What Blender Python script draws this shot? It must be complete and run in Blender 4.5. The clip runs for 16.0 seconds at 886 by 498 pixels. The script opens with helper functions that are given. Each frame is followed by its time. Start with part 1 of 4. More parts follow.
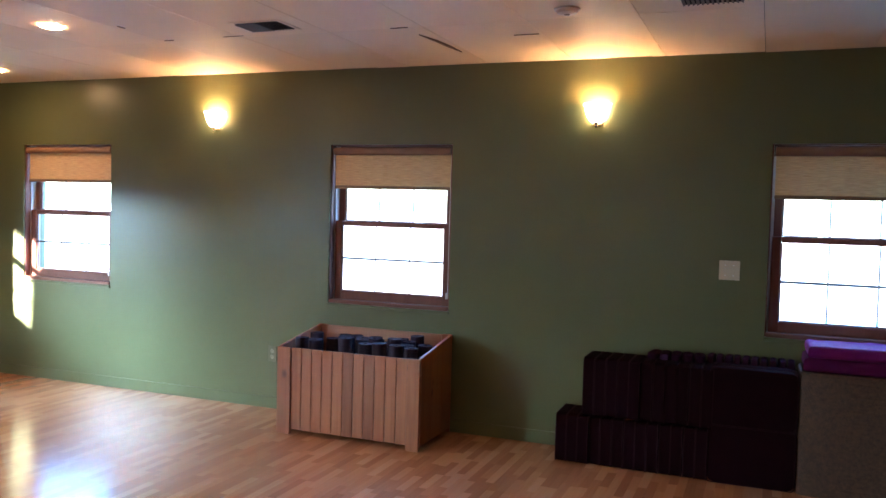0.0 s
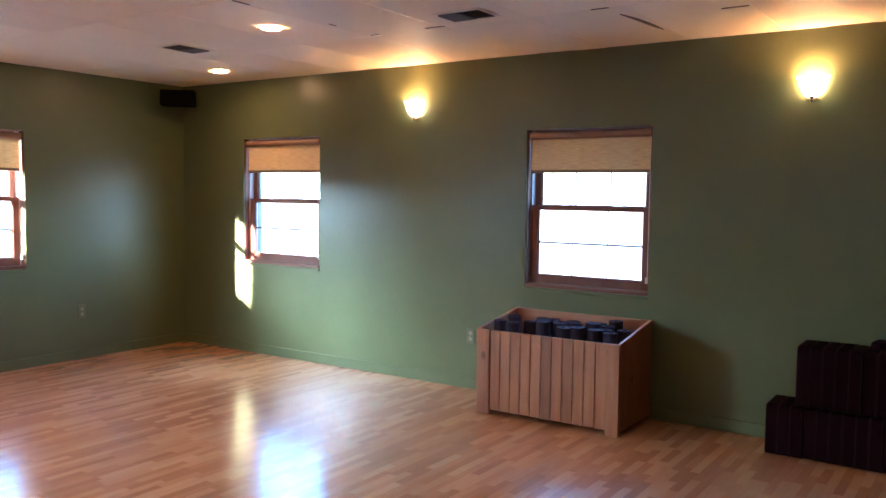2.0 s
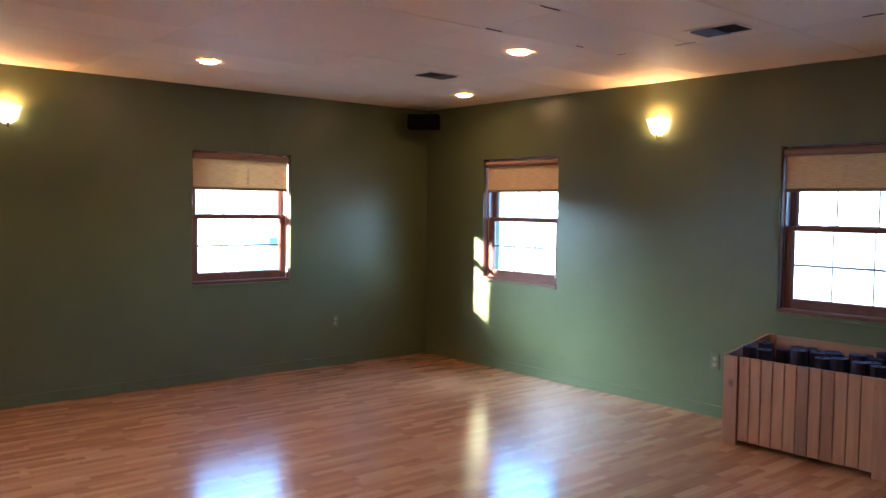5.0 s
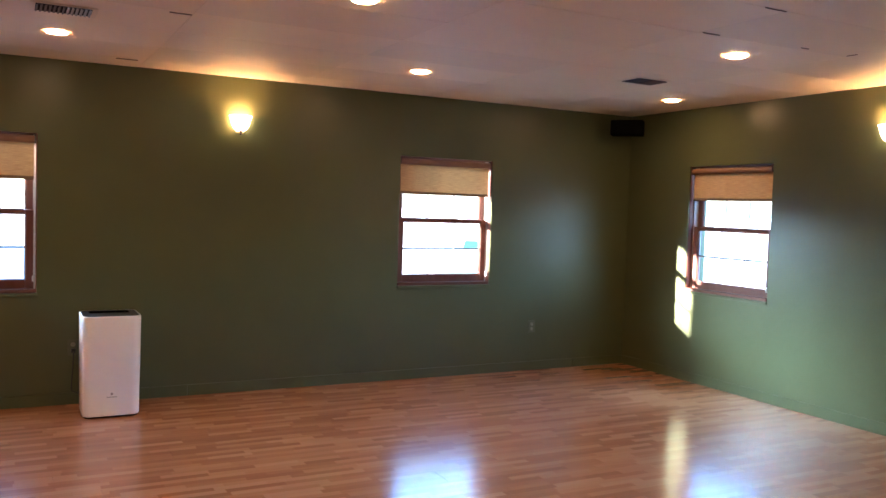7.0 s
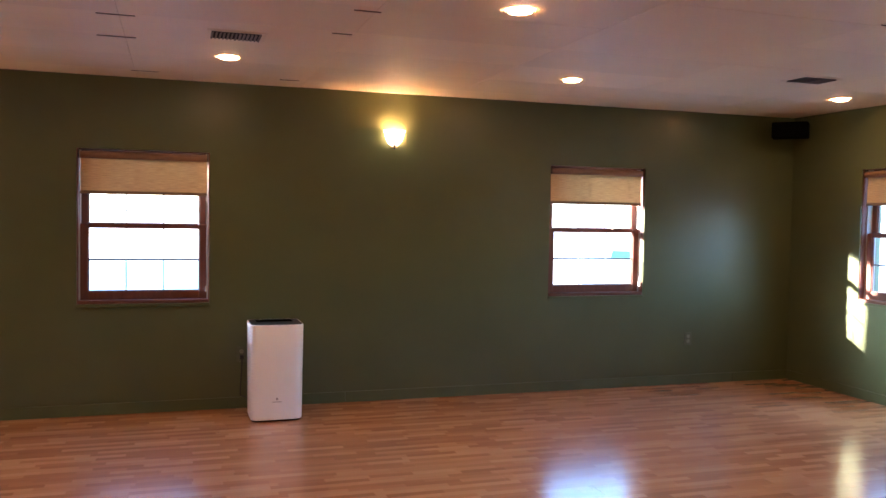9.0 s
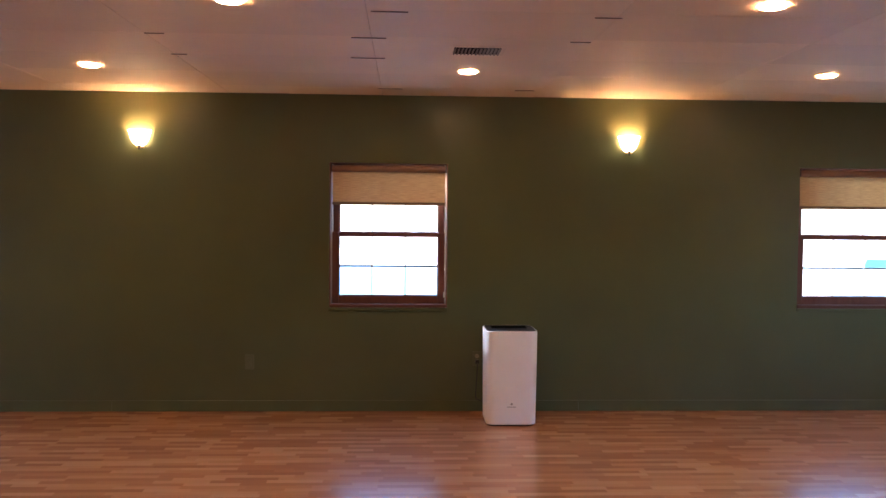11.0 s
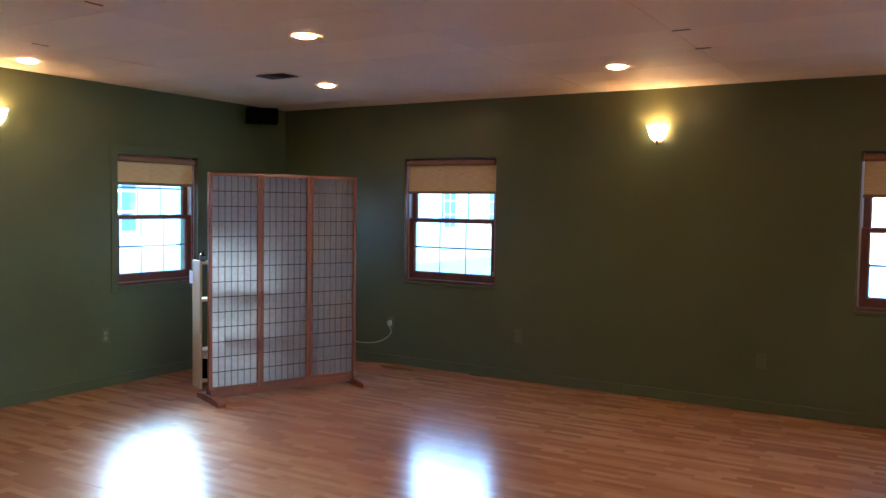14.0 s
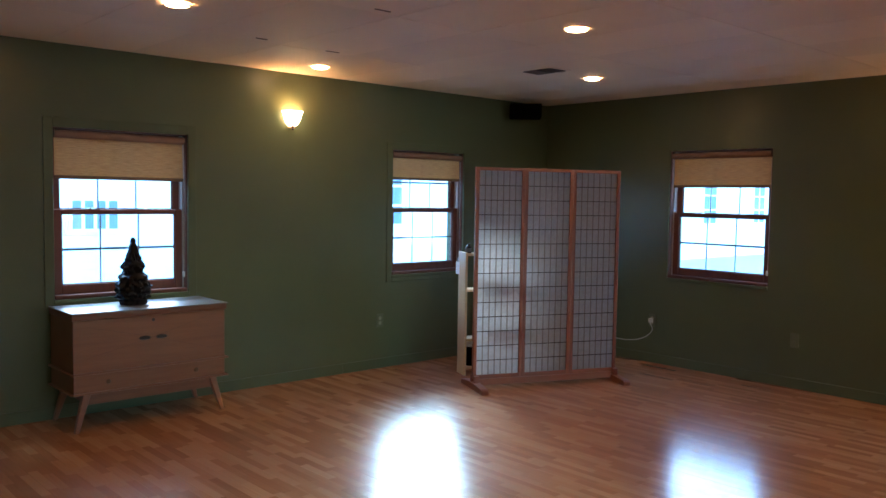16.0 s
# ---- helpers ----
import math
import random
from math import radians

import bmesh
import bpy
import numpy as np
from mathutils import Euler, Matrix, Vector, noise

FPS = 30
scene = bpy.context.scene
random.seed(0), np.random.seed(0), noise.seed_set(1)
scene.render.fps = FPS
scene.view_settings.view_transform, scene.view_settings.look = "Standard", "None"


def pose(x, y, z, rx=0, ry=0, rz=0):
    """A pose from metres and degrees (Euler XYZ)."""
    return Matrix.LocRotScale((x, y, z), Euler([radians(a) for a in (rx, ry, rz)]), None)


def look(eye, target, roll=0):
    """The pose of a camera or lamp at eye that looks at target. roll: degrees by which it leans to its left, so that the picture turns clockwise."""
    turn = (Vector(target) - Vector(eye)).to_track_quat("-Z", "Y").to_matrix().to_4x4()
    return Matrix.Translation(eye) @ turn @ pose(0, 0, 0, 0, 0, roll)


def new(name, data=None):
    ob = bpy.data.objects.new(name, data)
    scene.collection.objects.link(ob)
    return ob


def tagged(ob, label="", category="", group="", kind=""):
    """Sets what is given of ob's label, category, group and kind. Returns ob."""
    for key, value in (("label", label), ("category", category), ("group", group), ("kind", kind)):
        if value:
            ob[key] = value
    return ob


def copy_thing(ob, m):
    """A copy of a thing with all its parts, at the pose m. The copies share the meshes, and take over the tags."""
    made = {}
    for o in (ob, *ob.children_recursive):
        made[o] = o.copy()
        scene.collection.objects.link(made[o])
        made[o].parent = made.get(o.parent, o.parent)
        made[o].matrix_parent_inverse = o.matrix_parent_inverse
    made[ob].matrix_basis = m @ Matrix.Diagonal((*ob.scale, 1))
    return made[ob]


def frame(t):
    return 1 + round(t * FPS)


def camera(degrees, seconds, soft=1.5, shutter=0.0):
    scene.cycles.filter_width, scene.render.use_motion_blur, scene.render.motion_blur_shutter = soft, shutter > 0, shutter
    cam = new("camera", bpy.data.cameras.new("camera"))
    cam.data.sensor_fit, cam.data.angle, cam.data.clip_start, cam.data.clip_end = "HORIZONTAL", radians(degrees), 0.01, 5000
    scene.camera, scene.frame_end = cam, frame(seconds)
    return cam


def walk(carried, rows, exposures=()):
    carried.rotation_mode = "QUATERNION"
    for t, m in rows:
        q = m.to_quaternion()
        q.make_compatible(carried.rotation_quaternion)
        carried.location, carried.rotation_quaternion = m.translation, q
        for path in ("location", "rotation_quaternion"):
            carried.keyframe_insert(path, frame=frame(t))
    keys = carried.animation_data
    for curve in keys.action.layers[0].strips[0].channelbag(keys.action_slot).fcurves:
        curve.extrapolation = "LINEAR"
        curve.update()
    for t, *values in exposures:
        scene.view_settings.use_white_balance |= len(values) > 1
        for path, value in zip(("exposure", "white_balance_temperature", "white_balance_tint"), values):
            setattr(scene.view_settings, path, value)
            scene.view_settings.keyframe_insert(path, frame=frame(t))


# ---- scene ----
cam = camera(56.1, 16.0)
PATH = [
    (0, (0.08, 0.028, 1.473), (-0.651, 1.888, 1.382), 1.6),
    (0.5, (0.064, 0.027, 1.464), (-0.793, 1.83, 1.331), 1.1),
    (1, (0.044, -0.004, 1.466), (-0.925, 1.738, 1.304), 0.8),
    (1.5, (0.028, -0.019, 1.463), (-1.019, 1.679, 1.312), 0.6),
    (2, (0.016, -0.04, 1.465), (-1.102, 1.613, 1.33), 0.7),
    (2.5, (-0.001, -0.053, 1.471), (-1.192, 1.549, 1.344), 0.4),
    (3, (-0.02, -0.065, 1.47), (-1.276, 1.487, 1.357), 0.4),
    (3.5, (-0.034, -0.082, 1.483), (-1.355, 1.416, 1.38), 0.4),
    (4, (-0.034, -0.093, 1.477), (-1.431, 1.335, 1.379), 0.5),
    (6.3, (-0.077, -0.22, 1.485), (-1.758, 0.859, 1.385), 1.6),
    (6.5, (-0.078, -0.206, 1.491), (-1.791, 0.822, 1.393), 1.8),
    (7, (-0.079, -0.231, 1.493), (-1.849, 0.695, 1.393), 1.8),
    (7.5, (-0.079, -0.257, 1.487), (-1.882, 0.603, 1.381), 1.1),
    (8, (-0.085, -0.264, 1.487), (-1.926, 0.51, 1.383), 0.8),
    (8.5, (-0.104, -0.275, 1.489), (-1.981, 0.411, 1.396), 0.7),
    (8.7, (-0.109, -0.281, 1.486), (-1.996, 0.377, 1.399), 0.8),
    (10.8, (-0.087, -0.379, 1.503), (-2.079, -0.224, 1.424), 0.6),
    (11, (-0.104, -0.375, 1.494), (-2.101, -0.287, 1.422), 0.5),
    (11.5, (-0.118, -0.397, 1.479), (-2.116, -0.47, 1.413), 0.7),
    (12, (-0.112, -0.416, 1.494), (-2.098, -0.637, 1.411), 0.6),
    (12.5, (-0.099, -0.461, 1.505), (-2.057, -0.861, 1.41), 0.6),
    (13, (-0.094, -0.457, 1.502), (-1.994, -1.075, 1.409), 0.6),
    (13.5, (-0.089, -0.462, 1.496), (-1.904, -1.296, 1.393), 0.8),
    (14, (-0.06, -0.473, 1.498), (-1.774, -1.498, 1.395), 0.8),
    (14.5, (-0.032, -0.48, 1.493), (-1.65, -1.65, 1.393), 0.6),
    (15, (-0.027, -0.5, 1.492), (-1.546, -1.797, 1.381), 0.5),
    (15.5, (-0.015, -0.526, 1.485), (-1.438, -1.926, 1.368), 0.7),
    (16, (0.002, -0.546, 1.489), (-1.334, -2.03, 1.365), 0.9),
]
# stops, kelvin and tint along the walk
EXPOSURES = [(0, 6.50, 7050, 13), (2, 6.44, 7050, 12), (4, 5.94, 6900, 11), (8, 5.95, 7050, 14), (11, 5.82, 7100, 16), (12.5, 5.70, 6750, 9), (13.5, 5.62, 6550, 4), (14.5, 5.57, 6700, 5), (16, 5.26, 6800, 6)]
walk(cam, [(t, look(eye, target, roll)) for t, eye, target, roll in PATH], EXPOSURES)

# ---- world and sun ----
SUN_TO = Vector((-0.418, -0.908, 0.211)).normalized()
world = bpy.data.worlds.new("sky")
world.use_nodes = True
scene.world = world
wn = world.node_tree
sky = wn.nodes.new("ShaderNodeTexSky")
sky.sky_type, sky.sun_disc = "NISHITA", False
sky.ozone_density, sky.dust_density = 6.0, 1.8
sky.sun_elevation, sky.sun_rotation = math.asin(SUN_TO.z), math.atan2(SUN_TO.x, SUN_TO.y)
wn.links.new(sky.outputs[0], wn.nodes["Background"].inputs[0])
wn.nodes["Background"].inputs[1].default_value = 0.15
sun_data = bpy.data.lights.new("sun", "SUN")
sun_data.energy, sun_data.angle, sun_data.color = 2.7, radians(1.2), (1.0, 1.0, 0.99)
new("sun", sun_data).matrix_world = look(SUN_TO * 50, (0, 0, 0))
# added lamps outside the windows, aimed in to boost the sky's light
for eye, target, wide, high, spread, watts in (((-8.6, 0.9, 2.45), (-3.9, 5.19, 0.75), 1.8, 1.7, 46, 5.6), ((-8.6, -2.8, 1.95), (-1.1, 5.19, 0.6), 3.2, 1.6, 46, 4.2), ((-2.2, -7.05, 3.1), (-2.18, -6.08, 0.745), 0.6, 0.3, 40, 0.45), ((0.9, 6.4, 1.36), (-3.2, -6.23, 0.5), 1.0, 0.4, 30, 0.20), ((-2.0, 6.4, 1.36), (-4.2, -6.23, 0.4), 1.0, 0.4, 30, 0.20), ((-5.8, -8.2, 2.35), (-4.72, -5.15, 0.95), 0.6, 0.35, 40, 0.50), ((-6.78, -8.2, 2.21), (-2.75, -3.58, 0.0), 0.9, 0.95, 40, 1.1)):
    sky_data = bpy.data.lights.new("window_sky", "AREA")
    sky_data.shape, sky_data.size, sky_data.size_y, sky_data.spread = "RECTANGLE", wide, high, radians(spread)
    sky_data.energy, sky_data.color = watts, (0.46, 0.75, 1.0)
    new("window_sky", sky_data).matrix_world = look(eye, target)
CAN_GLOW, BULB_GLOW, BOWL_GLOW = 4.6, 13.5, 0.42


# ---- materials ----
def node_mat(name):
    m = bpy.data.materials.new(name)
    m.use_nodes = True
    t = m.node_tree
    return m, t, t.nodes["Principled BSDF"]


def nd(t, kind, **sets):
    n = t.nodes.new(kind)
    for k, v in sets.items():
        if k in n.inputs:
            n.inputs[k].default_value = v
    return n


def ramp(t, fac, *stops):
    r = t.nodes.new("ShaderNodeValToRGB")
    el = r.color_ramp.elements
    while len(el) < len(stops):
        el.new(0.5)
    for e, (p, c) in zip(el, stops):
        e.position, e.color = p, (*c, 1)
    t.links.new(fac, r.inputs[0])
    return r.outputs[0]


def math_node(t, op, a, b=None):
    n = t.nodes.new("ShaderNodeMath")
    n.operation = op
    for i, v in enumerate((a, b)):
        if v is None:
            continue
        if isinstance(v, (int, float)):
            n.inputs[i].default_value = v
        else:
            t.links.new(v, n.inputs[i])
    return n.outputs[0]


def bump(t, p, height, strength, distance=0.002):
    b = nd(t, "ShaderNodeBump", Strength=strength, Distance=distance)
    t.links.new(height, b.inputs["Height"])
    t.links.new(b.outputs[0], p.inputs["Normal"])


def coords(t, kind="Object", scale=(1, 1, 1)):
    c = t.nodes.new("ShaderNodeTexCoord")
    m = t.nodes.new("ShaderNodeMapping")
    m.inputs["Scale"].default_value = scale
    t.links.new(c.outputs[kind], m.inputs[0])
    return m.outputs[0]


def world_coords(t, scale=(1, 1, 1)):
    g = t.nodes.new("ShaderNodeNewGeometry")
    m = t.nodes.new("ShaderNodeMapping")
    m.inputs["Scale"].default_value = scale
    t.links.new(g.outputs["Position"], m.inputs[0])
    return m.outputs[0]


def noise_of(t, vec, scale, detail=4.0, rough=0.55):
    n = nd(t, "ShaderNodeTexNoise", Scale=scale, Detail=detail, Roughness=rough)
    t.links.new(vec, n.inputs["Vector"])
    return n.outputs[0]


def surface(name, dark, light, scale=6.0, rough=0.5, rough_var=0.12, stretch=(1, 1, 1), bumps=0.15, fine=120.0, spec=0.5, metal=0.0, space="Object"):
    """A surface that varies between two tones at a coarse and a fine scale."""
    m, t, p = node_mat(name)
    v = world_coords(t, stretch) if space == "World" else coords(t, space, stretch)
    big, small = noise_of(t, v, scale), noise_of(t, v, fine, 2.0)
    both = math_node(t, "ADD", math_node(t, "MULTIPLY", big, 0.72), math_node(t, "MULTIPLY", small, 0.28))
    t.links.new(ramp(t, both, (0.32, dark), (0.68, light)), p.inputs["Base Color"])
    t.links.new(math_node(t, "ADD", math_node(t, "MULTIPLY", big, 2 * rough_var), rough - rough_var), p.inputs["Roughness"])
    p.inputs["Specular IOR Level"].default_value, p.inputs["Metallic"].default_value = spec, metal
    if bumps:
        bump(t, p, small, bumps, 0.001)
    return m


def wood(name, dark, mid, light, axis, rough=0.45, knots=False, ring=9.0):
    """Long grain along one axis of the piece (0, 1 or 2), toned piece by piece."""
    m, t, p = node_mat(name)
    s = [14.0, 14.0, 14.0]
    s[axis] = 0.9
    c = t.nodes.new("ShaderNodeTexCoord")
    info = t.nodes.new("ShaderNodeObjectInfo")
    add = t.nodes.new("ShaderNodeVectorMath")
    mul = t.nodes.new("ShaderNodeMath")
    mul.operation, mul.inputs[1].default_value = "MULTIPLY", 37.0
    t.links.new(info.outputs["Random"], mul.inputs[0])
    t.links.new(c.outputs["Object"], add.inputs[0])
    t.links.new(mul.outputs[0], add.inputs[1])
    mp = t.nodes.new("ShaderNodeMapping")
    mp.inputs["Scale"].default_value = s
    t.links.new(add.outputs[0], mp.inputs[0])
    grain = noise_of(t, mp.outputs[0], ring / 3, 6.0, 0.65)
    broad = noise_of(t, mp.outputs[0], ring / 14, 2.0)
    both = math_node(t, "ADD", math_node(t, "MULTIPLY", grain, 0.5), math_node(t, "MULTIPLY", broad, 0.3))
    both = math_node(t, "ADD", both, math_node(t, "MULTIPLY", info.outputs["Random"], 0.26))
    col = ramp(t, both, (0.3, dark), (0.5, mid), (0.72, light))
    if knots:
        k = nd(t, "ShaderNodeTexVoronoi", Scale=3.3)
        km = t.nodes.new("ShaderNodeMapping")
        ks = [2.0, 2.0, 2.0]
        ks[axis] = 1.35
        km.inputs["Scale"].default_value = ks
        t.links.new(add.outputs[0], km.inputs[0])
        t.links.new(km.outputs[0], k.inputs["Vector"])
        mix = t.nodes.new("ShaderNodeMix")
        mix.data_type = "RGBA"
        t.links.new(ramp(t, k.outputs["Distance"], (0.07, (1, 1, 1)), (0.18, (0, 0, 0))), mix.inputs["Factor"])
        t.links.new(col, mix.inputs["A"])
        mix.inputs["B"].default_value = (dark[0] * 0.42, dark[1] * 0.34, dark[2] * 0.3, 1)
        col = mix.outputs["Result"]
    t.links.new(col, p.inputs["Base Color"])
    t.links.new(math_node(t, "ADD", math_node(t, "MULTIPLY", grain, 0.2), rough - 0.1), p.inputs["Roughness"])
    bump(t, p, grain, 0.12, 0.001)
    return m


def laminate():
    """Three-strip beech flooring: staves 49 mm wide of uneven length along y, each of its own tone."""
    m, t, p = node_mat("beech_laminate")
    g = t.nodes.new("ShaderNodeNewGeometry")
    sep = t.nodes.new("ShaderNodeSeparateXYZ")
    t.links.new(g.outputs["Position"], sep.inputs[0])
    strip = math_node(t, "FLOOR", math_node(t, "DIVIDE", math_node(t, "ADD", sep.outputs[0], 6.53), 0.04875))
    wn1 = t.nodes.new("ShaderNodeTexWhiteNoise")
    wn1.noise_dimensions = "1D"
    t.links.new(strip, wn1.inputs["W"])
    ylen = math_node(t, "ADD", math_node(t, "MULTIPLY", wn1.outputs["Value"], 0.14), 0.24)
    stave = math_node(t, "FLOOR", math_node(t, "DIVIDE", math_node(t, "ADD", sep.outputs[1], math_node(t, "MULTIPLY", wn1.outputs["Value"], 9.7)), ylen))
    comb = t.nodes.new("ShaderNodeCombineXYZ")
    t.links.new(strip, comb.inputs[0])
    t.links.new(stave, comb.inputs[1])
    wn2 = t.nodes.new("ShaderNodeTexWhiteNoise")
    wn2.noise_dimensions = "2D"
    t.links.new(comb.outputs[0], wn2.inputs["Vector"])
    mp = t.nodes.new("ShaderNodeMapping")
    mp.inputs["Scale"].default_value = (30, 1.6, 1)
    t.links.new(g.outputs["Position"], mp.inputs[0])
    add = t.nodes.new("ShaderNodeVectorMath")
    t.links.new(mp.outputs[0], add.inputs[0])
    t.links.new(wn2.outputs["Color"], add.inputs[1])
    grain = noise_of(t, add.outputs[0], 2.2, 5.0, 0.6)
    fleck = noise_of(t, add.outputs[0], 14.0, 2.0)
    tone = math_node(t, "ADD", math_node(t, "MULTIPLY", wn2.outputs["Value"], 0.6), math_node(t, "MULTIPLY", grain, 0.4))
    col = ramp(t, tone, (0.12, FLOOR_TONES[0]), (0.45, FLOOR_TONES[1]), (0.62, FLOOR_TONES[2]), (0.92, FLOOR_TONES[3]))
    t.links.new(col, p.inputs["Base Color"])
    wear = noise_of(t, g.outputs["Position"], 1.3, 4.0)
    t.links.new(math_node(t, "ADD", math_node(t, "MULTIPLY", wear, 0.026), FLOOR_ROUGH - 0.013), p.inputs["Roughness"])
    p.inputs["Specular IOR Level"].default_value = 0.8
    bump(t, p, math_node(t, "ADD", fleck, grain), 0.03, 0.001)
    return m


FLOOR_ROUGH = 0.198
FLOOR_TONES = ((0.285, 0.121, 0.059), (0.368, 0.166, 0.083), (0.422, 0.200, 0.103), (0.495, 0.256, 0.140))


def glowing(name, colour, strength):
    m, t, p = node_mat(name)
    p.inputs["Base Color"].default_value = (*colour, 1)
    p.inputs["Emission Color"].default_value = (*colour, 1)
    p.inputs["Emission Strength"].default_value = strength
    return m


def sheet_mat(name, colour_a, colour_b, stretch, through_share, glow=0.0, clear=0.0):
    """Paper, cloth or frosted glass: part of the light passes and scatters."""
    m, t, p = node_mat(name)
    v = coords(t, "Object", stretch)
    n = noise_of(t, v, 9.0, 4.0, 0.7)
    col = ramp(t, n, (0.35, colour_a), (0.65, colour_b))
    t.links.new(col, p.inputs["Base Color"])
    p.inputs["Roughness"].default_value = 0.7
    if glow:
        t.links.new(col, p.inputs["Emission Color"])
        p.inputs["Emission Strength"].default_value = glow
    tr = t.nodes.new("ShaderNodeBsdfTranslucent")
    t.links.new(col, tr.inputs[0])
    mx = t.nodes.new("ShaderNodeMixShader")
    mx.inputs[0].default_value = through_share
    t.links.new(p.outputs[0], mx.inputs[1])
    t.links.new(tr.outputs[0], mx.inputs[2])
    out = mx.outputs[0]
    if clear:
        tp = t.nodes.new("ShaderNodeBsdfTransparent")
        m2 = t.nodes.new("ShaderNodeMixShader")
        m2.inputs[0].default_value = clear
        t.links.new(out, m2.inputs[1])
        t.links.new(tp.outputs[0], m2.inputs[2])
        out = m2.outputs[0]
    t.links.new(out, t.nodes["Material Output"].inputs[0])
    return m


def pane_glass():
    m, t, p = node_mat("window_glass")
    clear, gloss = t.nodes.new("ShaderNodeBsdfTransparent"), t.nodes.new("ShaderNodeBsdfGlossy")
    clear.inputs[0].default_value = (0.93, 0.96, 0.96, 1)
    gloss.inputs["Roughness"].default_value = 0.03
    mx = t.nodes.new("ShaderNodeMixShader")
    mx.inputs[0].default_value = 0.05
    t.links.new(clear.outputs[0], mx.inputs[1])
    t.links.new(gloss.outputs[0], mx.inputs[2])
    t.links.new(mx.outputs[0], t.nodes["Material Output"].inputs[0])
    return m


GREEN = surface("green_wall_paint", (0.078, 0.089, 0.043), (0.094, 0.107, 0.053), 1.4, 0.315, 0.02, bumps=0.10, fine=160.0, spec=0.25, space="World")
GREEN_TRIM = surface("green_trim_paint", (0.078, 0.090, 0.044), (0.094, 0.108, 0.054), 3.0, 0.38, 0.05, bumps=0.05, spec=0.22, space="World")
CEIL = surface("ceiling_panel_paint", (0.825, 0.685, 0.505), (0.885, 0.745, 0.560), 1.8, 0.60, 0.05, bumps=0.22, fine=70.0, spec=0.22, space="World")


def tone_by_panel(m, low, high):
    """Each loose panel of a mesh takes its own slight shade of the paint."""
    t = m.node_tree
    p = t.nodes["Principled BSDF"]
    src = p.inputs["Base Color"].links[0].from_socket
    g = t.nodes.new("ShaderNodeNewGeometry")
    mix = t.nodes.new("ShaderNodeMix")
    mix.data_type, mix.blend_type = "RGBA", "MULTIPLY"
    mix.inputs["Factor"].default_value = 1.0
    t.links.new(src, mix.inputs["A"])
    t.links.new(ramp(t, g.outputs["Random Per Island"], (0.0, (low, low, low)), (1.0, (high, high, high))), mix.inputs["B"])
    t.links.new(mix.outputs["Result"], p.inputs["Base Color"])


tone_by_panel(CEIL, 0.90, 1.0)
DARK_GAP = surface("dark_gap", (0.13, 0.088, 0.066), (0.20, 0.138, 0.104), 8.0, 0.9)
FLOOR = laminate()
SUBFLOOR = surface("subfloor", (0.12, 0.09, 0.06), (0.16, 0.12, 0.08), 5.0, 0.8)
CEDAR = wood("cedar_slat", (0.150, 0.043, 0.0145), (0.228, 0.075, 0.028), (0.325, 0.120, 0.050), 2, 0.5, knots=True)
CEDAR_Y = wood("cedar_board", (0.19, 0.070, 0.033), (0.265, 0.106, 0.054), (0.35, 0.150, 0.080), 0, 0.5)
JAMB = wood("stained_window_wood", (0.088, 0.035, 0.026), (0.126, 0.050, 0.038), (0.166, 0.069, 0.052), 2, 0.5)
JAMB_X = wood("stained_window_rail", (0.088, 0.035, 0.026), (0.126, 0.050, 0.038), (0.166, 0.069, 0.052), 0, 0.5)
VINYL = surface("grey_vinyl_track", (0.34, 0.32, 0.33), (0.42, 0.40, 0.41), 5.0, 0.6, spec=0.2)
CORD = surface("pale_cord", (0.45, 0.43, 0.40), (0.55, 0.52, 0.48), 9.0, 0.5)
# one grille in two tones: uprights paled for window glare, cross bars darkened
GRILLE_PALED = surface("grille_bar", (0.34, 0.35, 0.37), (0.42, 0.43, 0.45), 5.0, 0.5)
GRILLE_DARKENED = surface("grille_bar_darkened", (0.10, 0.11, 0.13), (0.14, 0.15, 0.17), 5.0, 0.5)
for stained in (JAMB, JAMB_X):
    stained.node_tree.nodes["Principled BSDF"].inputs["Specular IOR Level"].default_value = 0.15
GLASS = pane_glass()
SHADE = sheet_mat("woven_shade_cloth", (0.40, 0.245, 0.110), (0.62, 0.425, 0.210), (1.5, 1, 32), 0.013)
HEM = surface("shade_hem", (0.14, 0.085, 0.05), (0.2, 0.12, 0.07), 8.0, 0.6)
VALANCE = surface("shade_valance", (0.17, 0.085, 0.05), (0.23, 0.12, 0.07), 8.0, 0.5, stretch=(1, 6, 6))
BRASS = surface("aged_brass", (0.35, 0.24, 0.10), (0.5, 0.36, 0.16), 12.0, 0.35, metal=1.0)
DARK_BRASS = surface("dark_brass", (0.010, 0.007, 0.005), (0.020, 0.014, 0.009), 12.0, 0.45, metal=0.2)
KNOB_BRASS = surface("dull_brass", (0.10, 0.055, 0.025), (0.16, 0.09, 0.04), 12.0, 0.45, metal=0.4)
CHROME = surface("sash_lock_metal", (0.55, 0.55, 0.52), (0.7, 0.7, 0.66), 12.0, 0.3, metal=1.0)
PLATE = surface("ivory_plate", (0.20, 0.185, 0.125), (0.25, 0.23, 0.16), 8.0, 0.4)
SWITCH_IVORY = surface("switch_ivory", (0.38, 0.335, 0.24), (0.44, 0.39, 0.28), 8.0, 0.4)
PLATE_GREEN = surface("plate_painted_green", (0.086, 0.093, 0.047), (0.100, 0.108, 0.056), 8.0, 0.4)
WHITE_PLASTIC = surface("white_plastic", (0.80, 0.78, 0.78), (0.86, 0.84, 0.84), 3.0, 0.34, 0.04, bumps=0.02)
